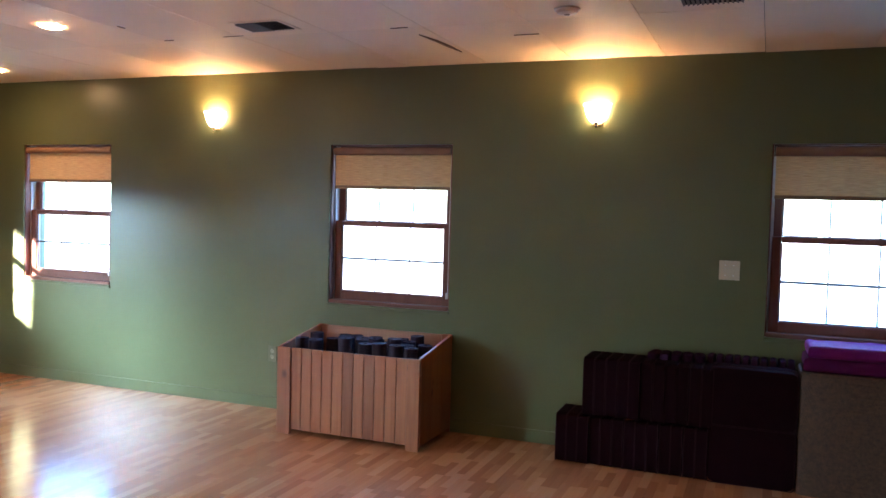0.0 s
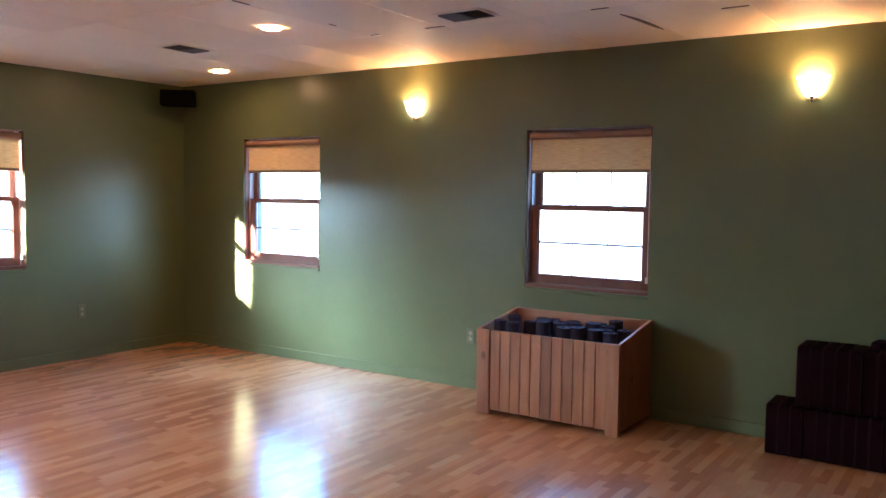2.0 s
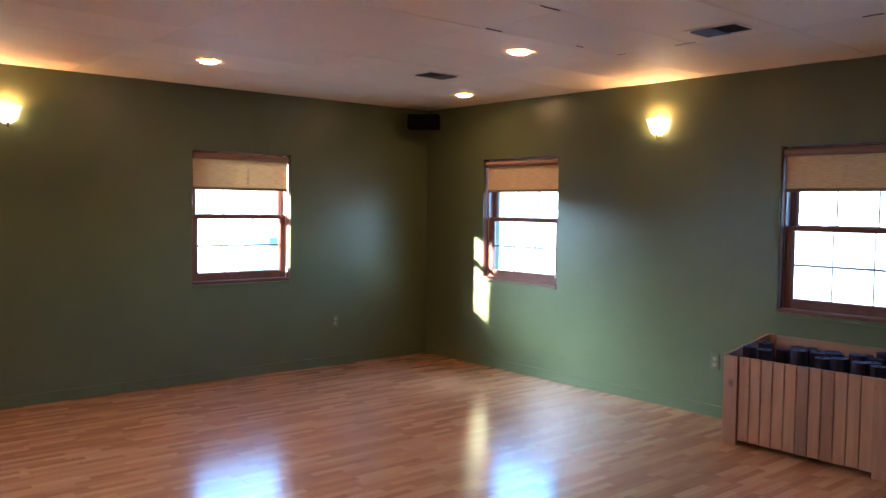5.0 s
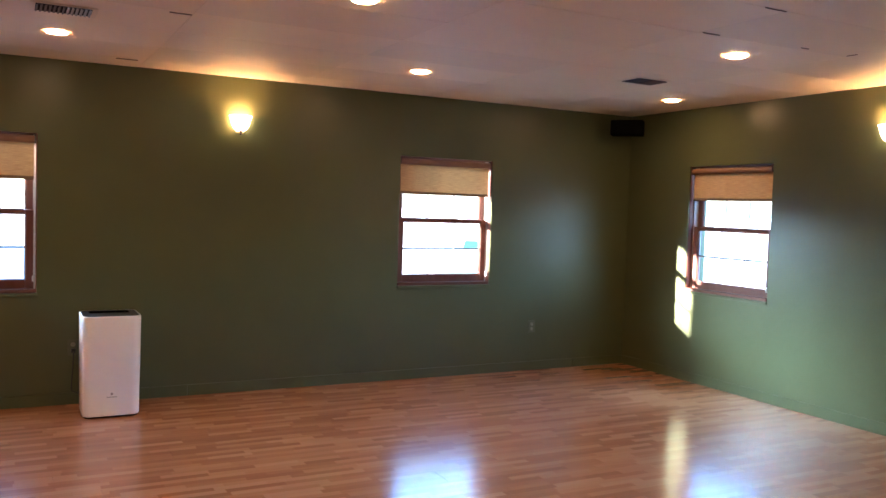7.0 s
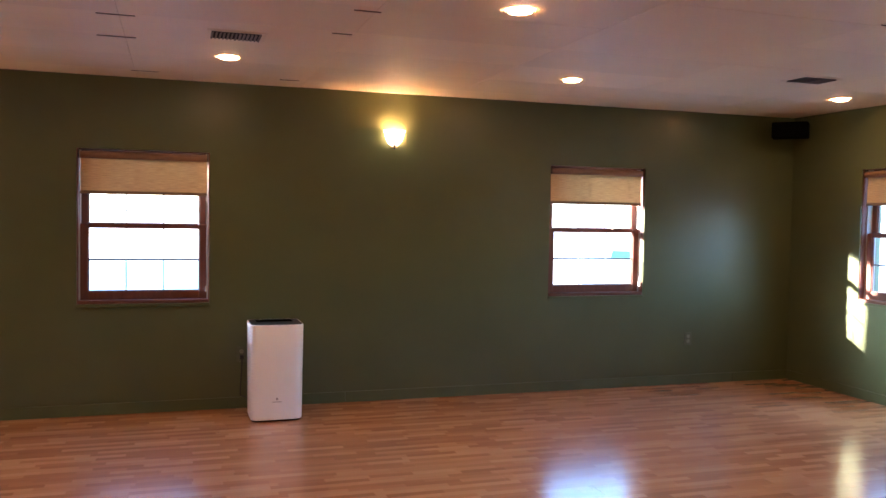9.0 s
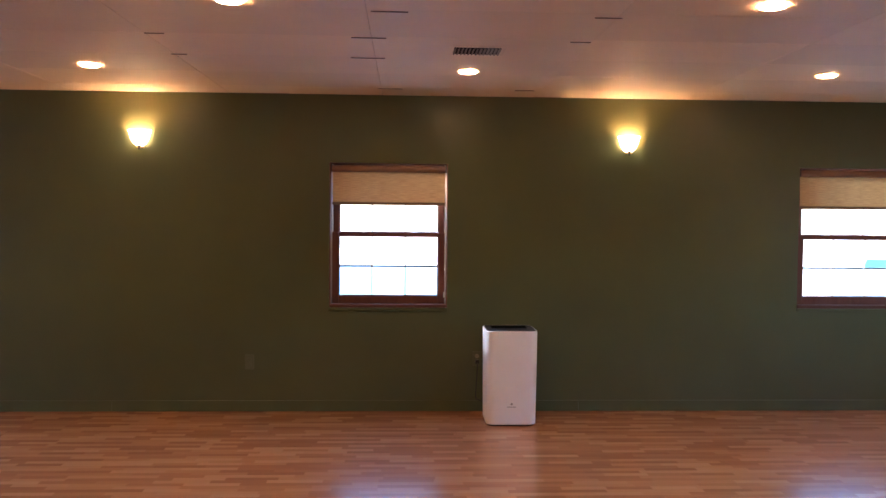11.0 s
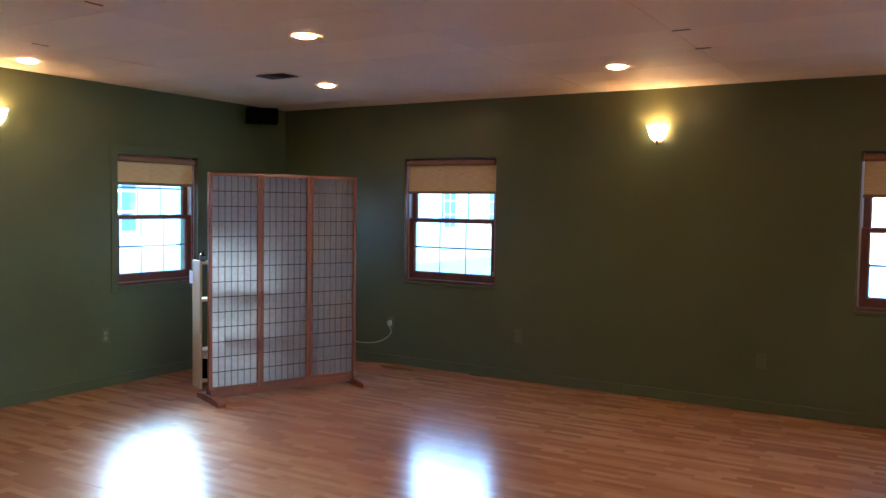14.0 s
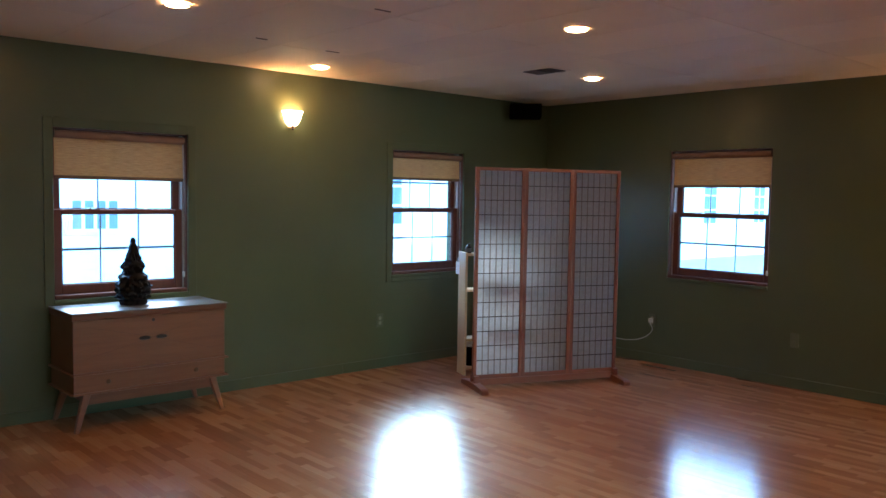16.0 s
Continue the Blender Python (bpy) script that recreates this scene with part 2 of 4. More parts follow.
BLACK_GLOSS = surface("black_gloss_plastic", (0.006, 0.006, 0.008), (0.010, 0.010, 0.012), 6.0, 0.35, 0.05, bumps=0.0, spec=0.15)
BLACK_MATT = surface("black_speaker", (0.002, 0.002, 0.002), (0.004, 0.004, 0.004), 30.0, 0.85, bumps=0.3, spec=0.01)
GREY_PRINT = surface("grey_print", (0.32, 0.30, 0.30), (0.36, 0.34, 0.34), 6.0, 0.5)
CAN_LENS = glowing("downlight_lens", (1.0, 0.62, 0.35), CAN_GLOW)
BULB = glowing("warm_bulb", (1.0, 0.52, 0.25), BULB_GLOW)
BOWL = sheet_mat("frosted_bowl_glass", (0.96, 0.87, 0.72), (1.0, 0.91, 0.78), (1, 1, 1), 0.5, BOWL_GLOW)
RING = surface("white_trim_ring", (0.66, 0.63, 0.6), (0.74, 0.71, 0.68), 8.0, 0.4)
# vent divider and blades are darkened in colour for the shade inside
VENT = surface("vent_metal", (0.048, 0.036, 0.027), (0.075, 0.057, 0.044), 8.0, 0.6)
SLAT_SHADED = surface("vent_blade_shaded", (0.085, 0.060, 0.043), (0.125, 0.090, 0.065), 8.0, 0.6)
# near-black sheet under the ceiling, painted as the shade of a duct
DUCT_SHADE = surface("duct_shade", (0.010, 0.008, 0.007), (0.016, 0.013, 0.011), 8.0, 0.9, spec=0.1)
MAT_RUBBER = surface("blue_grey_mat_foam", (0.017, 0.011, 0.019), (0.029, 0.020, 0.031), 20.0, 0.85, fine=300.0, bumps=0.3, spec=0.15)
MAROON = surface("dark_plum_cotton", (0.0075, 0.0016, 0.0032), (0.0115, 0.0027, 0.0052), 9.0, 0.9, fine=250.0, bumps=0.4, spec=0.03)
PLUM = surface("purple_plum_cotton", (0.016, 0.0045, 0.013), (0.028, 0.008, 0.023), 9.0, 0.9, fine=250.0, bumps=0.4, spec=0.03)
PIPING = surface("plum_piping_cord", (0.013, 0.0042, 0.0065), (0.020, 0.0070, 0.0100), 30.0, 0.8, fine=400.0, spec=0.1)
PURPLE = surface("purple_wool", (0.10, 0.007, 0.064), (0.16, 0.013, 0.108), 7.0, 0.9, fine=220.0, bumps=0.5, spec=0.06)
# the same purple wool, darkened for the shade on the lower blanket
PURPLE_SHADED = surface("shaded_purple_wool", (0.048, 0.0035, 0.026), (0.078, 0.006, 0.044), 7.0, 0.9, fine=220.0, bumps=0.5, spec=0.05)
WICKER = surface("woven_seagrass", (0.030, 0.0150, 0.0085), (0.100, 0.052, 0.030), 60.0, 0.8, fine=160.0, bumps=0.5)
OAK = wood("blond_mahogany", (0.128, 0.043, 0.0155), (0.178, 0.067, 0.026), (0.228, 0.094, 0.039), 0, 0.42)
# grey-green base puts the window's cool sheen into the lid top's colour
LID_SHEEN = wood("polished_lid_sheen", (0.105, 0.092, 0.075), (0.138, 0.122, 0.102), (0.172, 0.154, 0.130), 0, 0.40)
LID_SHEEN.node_tree.nodes["Principled BSDF"].inputs["Coat Weight"].default_value = 1.0
LID_SHEEN.node_tree.nodes["Principled BSDF"].inputs["Coat Roughness"].default_value = 0.5
OAK_Z = wood("blond_mahogany_leg", (0.190, 0.074, 0.034), (0.225, 0.090, 0.043), (0.260, 0.108, 0.053), 2, 0.42)
SPRUCE = wood("shoji_frame_wood", (0.145, 0.037, 0.015), (0.205, 0.058, 0.023), (0.26, 0.082, 0.034), 2, 0.42)
SPRUCE_X = wood("shoji_rail_wood", (0.145, 0.037, 0.015), (0.205, 0.058, 0.023), (0.26, 0.082, 0.034), 0, 0.42)
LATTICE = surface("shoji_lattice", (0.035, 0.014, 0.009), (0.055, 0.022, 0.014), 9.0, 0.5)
# uprights paled in colour to look like soft bars through lit paper
LATTICE_UP = surface("shoji_upright_paled", (0.25, 0.180, 0.155), (0.32, 0.235, 0.205), 9.0, 0.5)
DARK_OAK = surface("dark_oak_moulding", (0.09, 0.036, 0.02), (0.13, 0.052, 0.03), 9.0, 0.4)
PAPER = sheet_mat("shoji_paper", (0.50, 0.44, 0.415), (0.60, 0.535, 0.510), (3, 3, 3), 0.80)
PINE = wood("pale_pine", (0.48, 0.36, 0.2), (0.58, 0.45, 0.27), (0.66, 0.54, 0.35), 2, 0.5)
BRONZE = surface("dark_glazed_figure", (0.003, 0.002, 0.002), (0.006, 0.004, 0.004), 25.0, 0.46, 0.05, bumps=0.4, spec=0.22)
CABLE = surface("white_cable", (0.36, 0.34, 0.31), (0.44, 0.42, 0.38), 9.0, 0.5)
BLACK_CABLE = surface("black_cable", (0.012, 0.012, 0.012), (0.02, 0.02, 0.02), 9.0, 0.5)
SIDING = surface("white_siding", (0.74, 0.76, 0.78), (0.80, 0.82, 0.84), 0.6, 0.5, space="World")
BLUE_GLASS = surface("dark_blue_panes", (0.14, 0.185, 0.22), (0.17, 0.215, 0.25), 1.0, 0.8, spec=0.1)
CAR_PAINT = surface("blue_grey_car_paint", (0.26, 0.34, 0.36), (0.30, 0.38, 0.40), 2.0, 0.4)
CAR_GLASS = surface("dark_car_glass", (0.020, 0.075, 0.080), (0.026, 0.090, 0.096), 2.0, 0.8, spec=0.0)
TYRE = surface("tyre_rubber", (0.02, 0.02, 0.02), (0.035, 0.035, 0.035), 20.0, 0.8)
ROOF = surface("grey_shingle", (0.14, 0.14, 0.15), (0.2, 0.2, 0.21), 3.0, 0.85, space="World")
GROUND = surface("pale_gravel", (0.46, 0.43, 0.385), (0.55, 0.51, 0.46), 0.5, 0.9, fine=20.0, space="World")


# ---- mesh helpers ----
def box(bm, x0, x1, y0, y1, z0, z1, r=0.0, seg=1):
    vs = [bm.verts.new((x, y, z)) for z in (z0, z1) for x, y in ((x0, y0), (x1, y0), (x1, y1), (x0, y1))]
    fs = [bm.faces.new([vs[i] for i in q]) for q in ((3, 2, 1, 0), (4, 5, 6, 7), (0, 1, 5, 4), (1, 2, 6, 5), (2, 3, 7, 6), (3, 0, 4, 7))]
    if r:
        es = list({e for f in fs for e in f.edges})
        bmesh.ops.bevel(bm, geom=es, offset=r, segments=seg, affect="EDGES", profile=0.5)
    return vs


def lathe(bm, profile, seg=24, centre=(0, 0, 0), a0=0.0, a1=360.0):
    """Turns (radius, height) pairs about the z axis."""
    full = abs(a1 - a0) >= 360
    n = seg if full else seg + 1
    rings = []
    for r, z in profile:
        rings.append([bm.verts.new((centre[0] + r * math.cos(radians(a0 + (a1 - a0) * i / seg)), centre[1] + r * math.sin(radians(a0 + (a1 - a0) * i / seg)), centre[2] + z)) for i in range(n)])
    for a, b in zip(rings, rings[1:]):
        for i in range(seg):
            j = (i + 1) % n
            bm.faces.new((a[i], a[j], b[j], b[i]))
    return rings


def cap(bm, ring, flip=False):
    bm.faces.new(ring[::-1] if flip else ring)


def tube(bm, pts, r, seg=8):
    rings = []
    for i, p in enumerate(pts):
        p = Vector(p)
        d = (Vector(pts[min(i + 1, len(pts) - 1)]) - Vector(pts[max(i - 1, 0)])).normalized()
        a = d.cross(Vector((0, 0, 1)) if abs(d.z) < 0.9 else Vector((1, 0, 0))).normalized()
        b = d.cross(a)
        rings.append([bm.verts.new(p + r * (math.cos(2 * math.pi * k / seg) * a + math.sin(2 * math.pi * k / seg) * b)) for k in range(seg)])
    for a, b in zip(rings, rings[1:]):
        for k in range(seg):
            bm.faces.new((a[k], a[(k + 1) % seg], b[(k + 1) % seg], b[k]))
    cap(bm, rings[0], True)
    cap(bm, rings[-1])


def curve_points(keys, n=8):
    """A smooth line through the keys."""
    k = [Vector(p) for p in keys]
    k = [2 * k[0] - k[1], *k, 2 * k[-1] - k[-2]]
    out = []
    for a, b, c, d in zip(k, k[1:], k[2:], k[3:]):
        for i in range(n):
            s = i / n
            out.append(0.5 * (2 * b + (c - a) * s + (2 * a - 5 * b + 4 * c - d) * s * s + (3 * b - a - 3 * c + d) * s ** 3))
    return [*out, k[-2]]


def finish(bm, name, material, smooth=False):
    bmesh.ops.recalc_face_normals(bm, faces=bm.faces)
    me = bpy.data.meshes.new(name)
    bm.to_mesh(me)
    bm.free()
    me.materials.append(material)
    if smooth:
        me.shade_smooth()
        me.set_sharp_from_angle(angle=radians(40))
    return me


def part(name, bm, material, parent, label="", smooth=False):
    ob = new(name, finish(bm, name, material, smooth))
    ob.parent = parent
    return tagged(ob, label)


def thing(name, m, label, category, group="", kind=""):
    ob = new(name)
    ob.empty_display_size = 0.1
    ob.matrix_basis = m
    return tagged(ob, label, category, group, kind)


def board(name, parent, material, x0, x1, y0, y1, z0, z1, r=0.002, label="", seg=1):
    bm = bmesh.new()
    cx, cy, cz = (x0 + x1) / 2, (y0 + y1) / 2, (z0 + z1) / 2
    box(bm, x0 - cx, x1 - cx, y0 - cy, y1 - cy, z0 - cz, z1 - cz, r, seg)
    ob = part(name, bm, material, parent, label, seg > 1)
    ob.location = (cx, cy, cz)
    return ob


# ---- the room ----
YA, XB, YC, XD, H = 5.19, -6.53, -6.23, 3.2, 2.44
THICK = 0.22
FACE_A, FACE_B, FACE_C, FACE_D = (lambda u, z=0: pose(u, YA, z)), (lambda u, z=0: pose(XB, u, z, 0, 0, 90)), (lambda u, z=0: pose(u, YC, z, 0, 0, 180)), (lambda u, z=0: pose(XD, u, z, 0, 0, -90))
# each opening: its centre along the wall, half width, sill, head, and the shade's lower edge
WINDOWS_A = ((0.53, 0.4585, 0.795, 1.912, 1.595), (-2.356, 0.4585, 0.805, 1.916, 1.611), (-5.242, 0.4600, 0.812, 1.926, 1.622))
WINDOWS_B = ((3.168, 0.4560, 0.812, 1.920, 1.597), (-0.513, 0.4560, 0.806, 1.920, 1.597), (-4.288, 0.4780, 0.797, 1.932, 1.609))
WINDOWS_C = ((-4.933, 0.4260, 0.806, 1.898, 1.637), (-2.178, 0.4600, 0.783, 1.906, 1.571))


def wall_with_openings(name, m, u0, u1, openings, label):
    """A wall 0.22 m thick along local x, its room face at y = 0, cut through at each window."""
    holes = [(u - h, u + h, lo, hi) for u, h, lo, hi in openings]
    us = sorted({u0, u1, *(e for q in holes for e in q[:2])})
    zs = sorted({0.0, H + 0.1, *(e for q in holes for e in q[2:])})
    nu, nz = len(us) - 1, len(zs) - 1

    def solid(i, j):
        if not (0 <= i < nu and 0 <= j < nz):
            return False
        cu, cz = (us[i] + us[i + 1]) / 2, (zs[j] + zs[j + 1]) / 2
        return not any(a < cu < b and c < cz < d for a, b, c, d in holes)

    bm = bmesh.new()
    pool = {}

    def v(i, j, y):
        if (i, j, y) not in pool:
            pool[i, j, y] = bm.verts.new((us[i], y, zs[j]))
        return pool[i, j, y]

    for i in range(nu):
        for j in range(nz):
            if not solid(i, j):
                continue
            for y in (0.0, THICK):
                bm.faces.new((v(i, j, y), v(i + 1, j, y), v(i + 1, j + 1, y), v(i, j + 1, y)))
            for (di, dj), (a, b) in {(-1, 0): ((0, 0), (0, 1)), (1, 0): ((1, 0), (1, 1)), (0, -1): ((0, 0), (1, 0)), (0, 1): ((0, 1), (1, 1))}.items():
                if not solid(i + di, j + dj):
                    bm.faces.new((v(i + a[0], j + a[1], 0.0), v(i + b[0], j + b[1], 0.0), v(i + b[0], j + b[1], THICK), v(i + a[0], j + a[1], THICK)))
    ob = new(name, finish(bm, name, GREEN))
    ob.matrix_basis = m
    return tagged(ob, label, "wall", kind="structure")


wall_with_openings("wall_north", FACE_A(0), XB - THICK, XD + THICK, [w[:4] for w in WINDOWS_A], "olive green painted wall with three windows")
wall_with_openings("wall_west", FACE_B(0), YC, YA, [w[:4] for w in WINDOWS_B], "olive green painted wall with three windows")
wall_with_openings("wall_south", FACE_C(0), -XD - THICK, -XB + THICK, [(-w[0], *w[1:4]) for w in WINDOWS_C], "olive green painted wall with two windows")
wall_with_openings("wall_east", FACE_D(0), -YA, -YC, [], "plain olive green painted wall")

floor = new("floor")
tagged(floor, "beech three-strip laminate floor with a satin sheen", "floor", kind="structure")
board("subfloor", floor, SUBFLOOR, XB - THICK, XD + THICK, YC - THICK, YA + THICK, -0.2, -0.0105, 0)


def baseboards():
    for n, (face, a, b) in enumerate(((FACE_A, XB + 0.012, XD), (FACE_B, YC + 0.012, YA - 0.012), (FACE_C, -XD, -XB - 0.012), (FACE_D, -YA + 0.012, -YC - 0.012))):
        bm = bmesh.new()
        x = a
        while x < b - 0.01:
            e = min(x + 3.6, b)
            box(bm, x, e - 0.002, -0.012, -0.0005, 0.0005, 0.084, 0.003)
            x = e
        ob = new("baseboard", finish(bm, "baseboard", GREEN_TRIM))
        ob.matrix_basis = face(0)
        tagged(ob, "low green painted baseboard", "baseboard", kind="structure")


baseboards()


def ceiling():
    """Fibre panels 0.56 by 1.165 m with open joints and slightly dropped corners, under a slab."""
    rnd = random.Random(5)
    bm = bmesh.new()
    xs = [XB, *[-6.15 + 0.56 * i for i in range(17) if XB + 0.1 < -6.15 + 0.56 * i < XD - 0.1], XD]
    ys = [YC, *[0.6 + 1.165 * i for i in range(-5, 4)], YA]
    drop = {(i, j): rnd.choice((0.0, 0.0, 0.001, 0.002, 0.0045)) for i in range(len(xs)) for j in range(len(ys))}
    for i in range(len(xs) - 1):
        for j in range(len(ys) - 1):
            g = 0.0016
            vs = []
            for di, dj in ((0, 0), (1, 0), (1, 1), (0, 1)):
                d = drop[i + di, j + dj] * rnd.random()
                vs.append((xs[i + di] + (g if di == 0 else -g), ys[j + dj] + (g if dj == 0 else -g), H - d))
            low = [bm.verts.new(v) for v in vs]
            top = [bm.verts.new((v[0], v[1], H + 0.012)) for v in vs]
            bm.faces.new(low)
            for k in range(4):
                bm.faces.new((low[k], low[(k + 1) % 4], top[(k + 1) % 4], top[k]))
    ob = new("ceiling", finish(bm, "ceiling", CEIL))
    tagged(ob, "off-white fibre panel ceiling with open joints", "ceiling", kind="structure")
    bm = bmesh.new()
    box(bm, XB - THICK, XD + THICK, YC - THICK, YA + THICK, H + 0.1005, H + 0.25)
    slab = new("roof_slab", finish(bm, "roof_slab", SUBFLOOR))
    tagged(slab, "plain roof deck above the ceiling panels", "roof", kind="structure")


ceiling()


# ---- windows ----
def window(name, m, h, s, t):
    """A stained double-hung window; local x along the wall, y outwards, z from the floor."""
    w = thing(name, m, "double-hung window with reddish brown stained wood", "window", kind="structure")
    mid = 1.386 + (s - 0.805) * 0.6
    board("window_frame", w, JAMB, -h, -h + 0.008, 0.010, 0.17, s, t, 0.002, "stained side jamb")
    board("window_frame", w, JAMB, h - 0.008, h, 0.010, 0.17, s, t, 0.002, "stained side jamb")
    board("window_frame", w, JAMB_X, -h + 0.008, h - 0.008, 0.030, 0.17, t - 0.006, t, 0.002, "stained head jamb")
    board("window_sill", w, JAMB_X, -h + 0.008, h - 0.008, -0.004, 0.2, s, s + 0.026, 0.004, "stained wooden sill")
    board("stool", w, GREEN_TRIM, -h - 0.004, h + 0.004, -0.015, 0.0035, s - 0.024, s - 0.0005, 0.003, "narrow painted ledge")
    for sx in (-1, 1):
        a, b = sorted((sx * (h - 0.0075), sx * (h - 0.0185)))
        board("jamb_track", w, VINYL, a, b, 0.056, 0.15, s + 0.0255, t - 0.0055, 0.001, "pale grey vinyl sash track")
        a, b = sorted((sx * (h - 0.0185), sx * (h - 0.0245)))
        board("parting_stop", w, VINYL, a, b, 0.0945, 0.0995, mid + 0.002, t - 0.0055, 0.001, "thin vinyl stop between the sashes")

    def sash(name, y0, y1, z0, z1, low, top):
        x = h - 0.0180
        bm = bmesh.new()
        cy = (y0 + y1) / 2
        box(bm, -x, -x + 0.053, y0 - cy, y1 - cy, z0, z1, 0.004)
        box(bm, x - 0.053, x, y0 - cy, y1 - cy, z0, z1, 0.004)
        box(bm, -x + 0.053, x - 0.053, y0 - cy + 0.001, y1 - cy - 0.001, z0, z0 + low, 0.004)
        box(bm, -x + 0.053, x - 0.053, y0 - cy + 0.001, y1 - cy - 0.001, z1 - top, z1, 0.004)
        # the bead that holds the glass
        for a, b, c, d in ((-x + 0.053, -x + 0.061, z0 + low, z1 - top), (x - 0.061, x - 0.053, z0 + low, z1 - top), (-x + 0.061, x - 0.061, z0 + low, z0 + low + 0.007)):
            box(bm, a, b, y0 - cy + 0.010, y0 - cy + 0.016, c, d, 0.002)
        ob = part(name, bm, JAMB, w)
        ob.location = (0, cy, 0)
        ga, gb, gl, gr = z0 + low - 0.004, z1 - top + 0.004, -x + 0.049, x - 0.049
        p = board("pane", ob, GLASS, gl, gr, -0.002, 0.002, ga, gb, 0, "clear glass pane")
        p.visible_shadow = False
        for k in (1, 2):
            u = gl + (gr - gl) * k / 3
            board("grille_bar", ob, GRILLE_PALED, u - 0.0052, u + 0.0052, 0.0045, 0.0105, ga, gb, 0)
        zc = (ga + gb) / 2
        board("grille_bar", ob, GRILLE_DARKENED, gl, gr, 0.011, 0.017, zc - 0.0085, zc + 0.0085, 0)
        return ob

    lower = sash("lower_sash", 0.058, 0.094, s + 0.0255, mid, 0.062, 0.036)
    sash("upper_sash", 0.100, 0.136, mid - 0.036, t - 0.0055, 0.036, 0.045)
    for u in (-0.2, 0.2):
        bm = bmesh.new()
        box(bm, u - 0.032, u + 0.032, -0.014, 0.012, mid + 0.0002, mid + 0.004, 0.0015)
        lathe(bm, ((0.0, 0.006), (0.011, 0.006), (0.012, 0.0)), 10, (u, 0, mid + 0.004))
        box(bm, u - 0.006, u + 0.03, -0.006, 0.006, mid + 0.010, mid + 0.013, 0.001)
        part("sash_lock", bm, CHROME, lower, "pale metal sash lock")
    return w


def roller_shade(m, h, t, hem, seed):
    s = thing("roller_shade", m, "tan woven roller shade drawn down over the top of a window", "window shade", "window shades")
    rn = random.Random(seed)
    e, top = h - 0.022, t - 0.069
    bm = bmesh.new()
    ring = [(0.026 * math.cos(radians(a)) - 0.008, 0.026 + 0.026 * math.sin(radians(a))) for a in range(75, 286, 15)] + [(0.012, 0.004), (0.012, 0.048)]
    a = [bm.verts.new((-e - 0.003, y, z)) for y, z in ring]
    b = [bm.verts.new((e + 0.003, y, z)) for y, z in ring]
    for i in range(len(ring)):
        j = (i + 1) % len(ring)
        bm.faces.new((a[i], a[j], b[j], b[i]))
    cap(bm, a, True), cap(bm, b)
    part("valance", bm, VALANCE, s, "brown cloth-wrapped roll", True).location = (0, 0.036, top)
    for x in (-e - 0.008, e + 0.008):
        board("bracket", s, DARK_BRASS, x - 0.003, x + 0.003, 0.014, 0.05, top, t - 0.0065, 0.001, "small metal bracket")
    bm = bmesh.new()
    n, hung = 24, hem + 0.024
    lean = rn.uniform(-0.0006, 0.0006)
    rows = [[bm.verts.new((-e + 2 * e * i / n, 0.0015 * math.sin(i * 0.9 + k + seed) + 0.0012 * k, hung + lean * (i / n - 0.5) + (top + 0.003 - hung) * k / 4)) for i in range(n + 1)] for k in range(5)]
    for a, b in zip(rows, rows[1:]):
        for i in range(n):
            bm.faces.new((a[i], a[i + 1], b[i + 1], b[i]))
    part("cloth", bm, SHADE, s, "tan horizontally woven cloth", True).location = (0, 0.036, 0)
    board("hem_bar", s, HEM, -e - 0.002, e + 0.002, 0.029, 0.043, hem, hung, 0.004, "dark hem bar")
    bm = bmesh.new()
    c = h - 0.020
    tube(bm, [(c, 0.028, top + 0.01), (c + 0.001, 0.024, 1.5), (c, 0.026, 0.92)], 0.0016, 5)
    part("pull_cord", bm, CORD, s, "thin pale beaded pull cord")
    bm = bmesh.new()
    box(bm, h - 0.030, h - 0.0165, 0.008, 0.032, 0.885, 0.925, 0.004, 2)
    part("cord_cleat", bm, CORD, s, "small pale cord holder")
    return s


count = 0
for face, openings in ((FACE_A, WINDOWS_A), (FACE_B, WINDOWS_B), (FACE_C, WINDOWS_C)):
    for u, h, lo, hi, hem in openings:
        count += 1
        window("window_%d" % count, face(u), h, lo, hi)
        roller_shade(face(u), h, hi, hem, count)
for u, h, lo, hi, hem in WINDOWS_C:
    c = thing("trim", FACE_C(u), "flat window casing painted the green of the wall", "window casing", kind="structure")
    e, b = h + 0.058, 0.012
    board("side_casing", c, GREEN_TRIM, -e, -h + 0.002, -b, 0.0, lo - 0.06, hi + 0.062, 0.002)
    board("side_casing", c, GREEN_TRIM, h - 0.002, e, -b, 0.0, lo - 0.06, hi + 0.062, 0.002)
    board("head_casing", c, GREEN_TRIM, -h + 0.002, h - 0.002, -b, 0.0, hi - 0.002, hi + 0.062, 0.002)
    board("apron", c, GREEN_TRIM, -h + 0.002, h - 0.002, -b, 0.0, lo - 0.06, lo - 0.002, 0.002)


# ---- outside ----
def outside():
    bm = bmesh.new()
    box(bm, -1500, 1500, -1500, 1500, -0.9, -0.5)
    g = new("ground", finish(bm, "ground", GROUND))
    tagged(g, "pale open ground reaching the horizon", "ground", kind="structure")
    house(-42.0, 9.0, 5.5, "long white clapboard house with dark blue window panes", ((-5.385, 0.86, 1.29, 1.86, 4, 1), (-12.1, 0.9, 1.32, 2.7, 2, 3), (-26.4, 0.85, 1.2, 2.7, 2, 3), (-29.9, 0.85, 1.2, 2.7, 2, 3)))


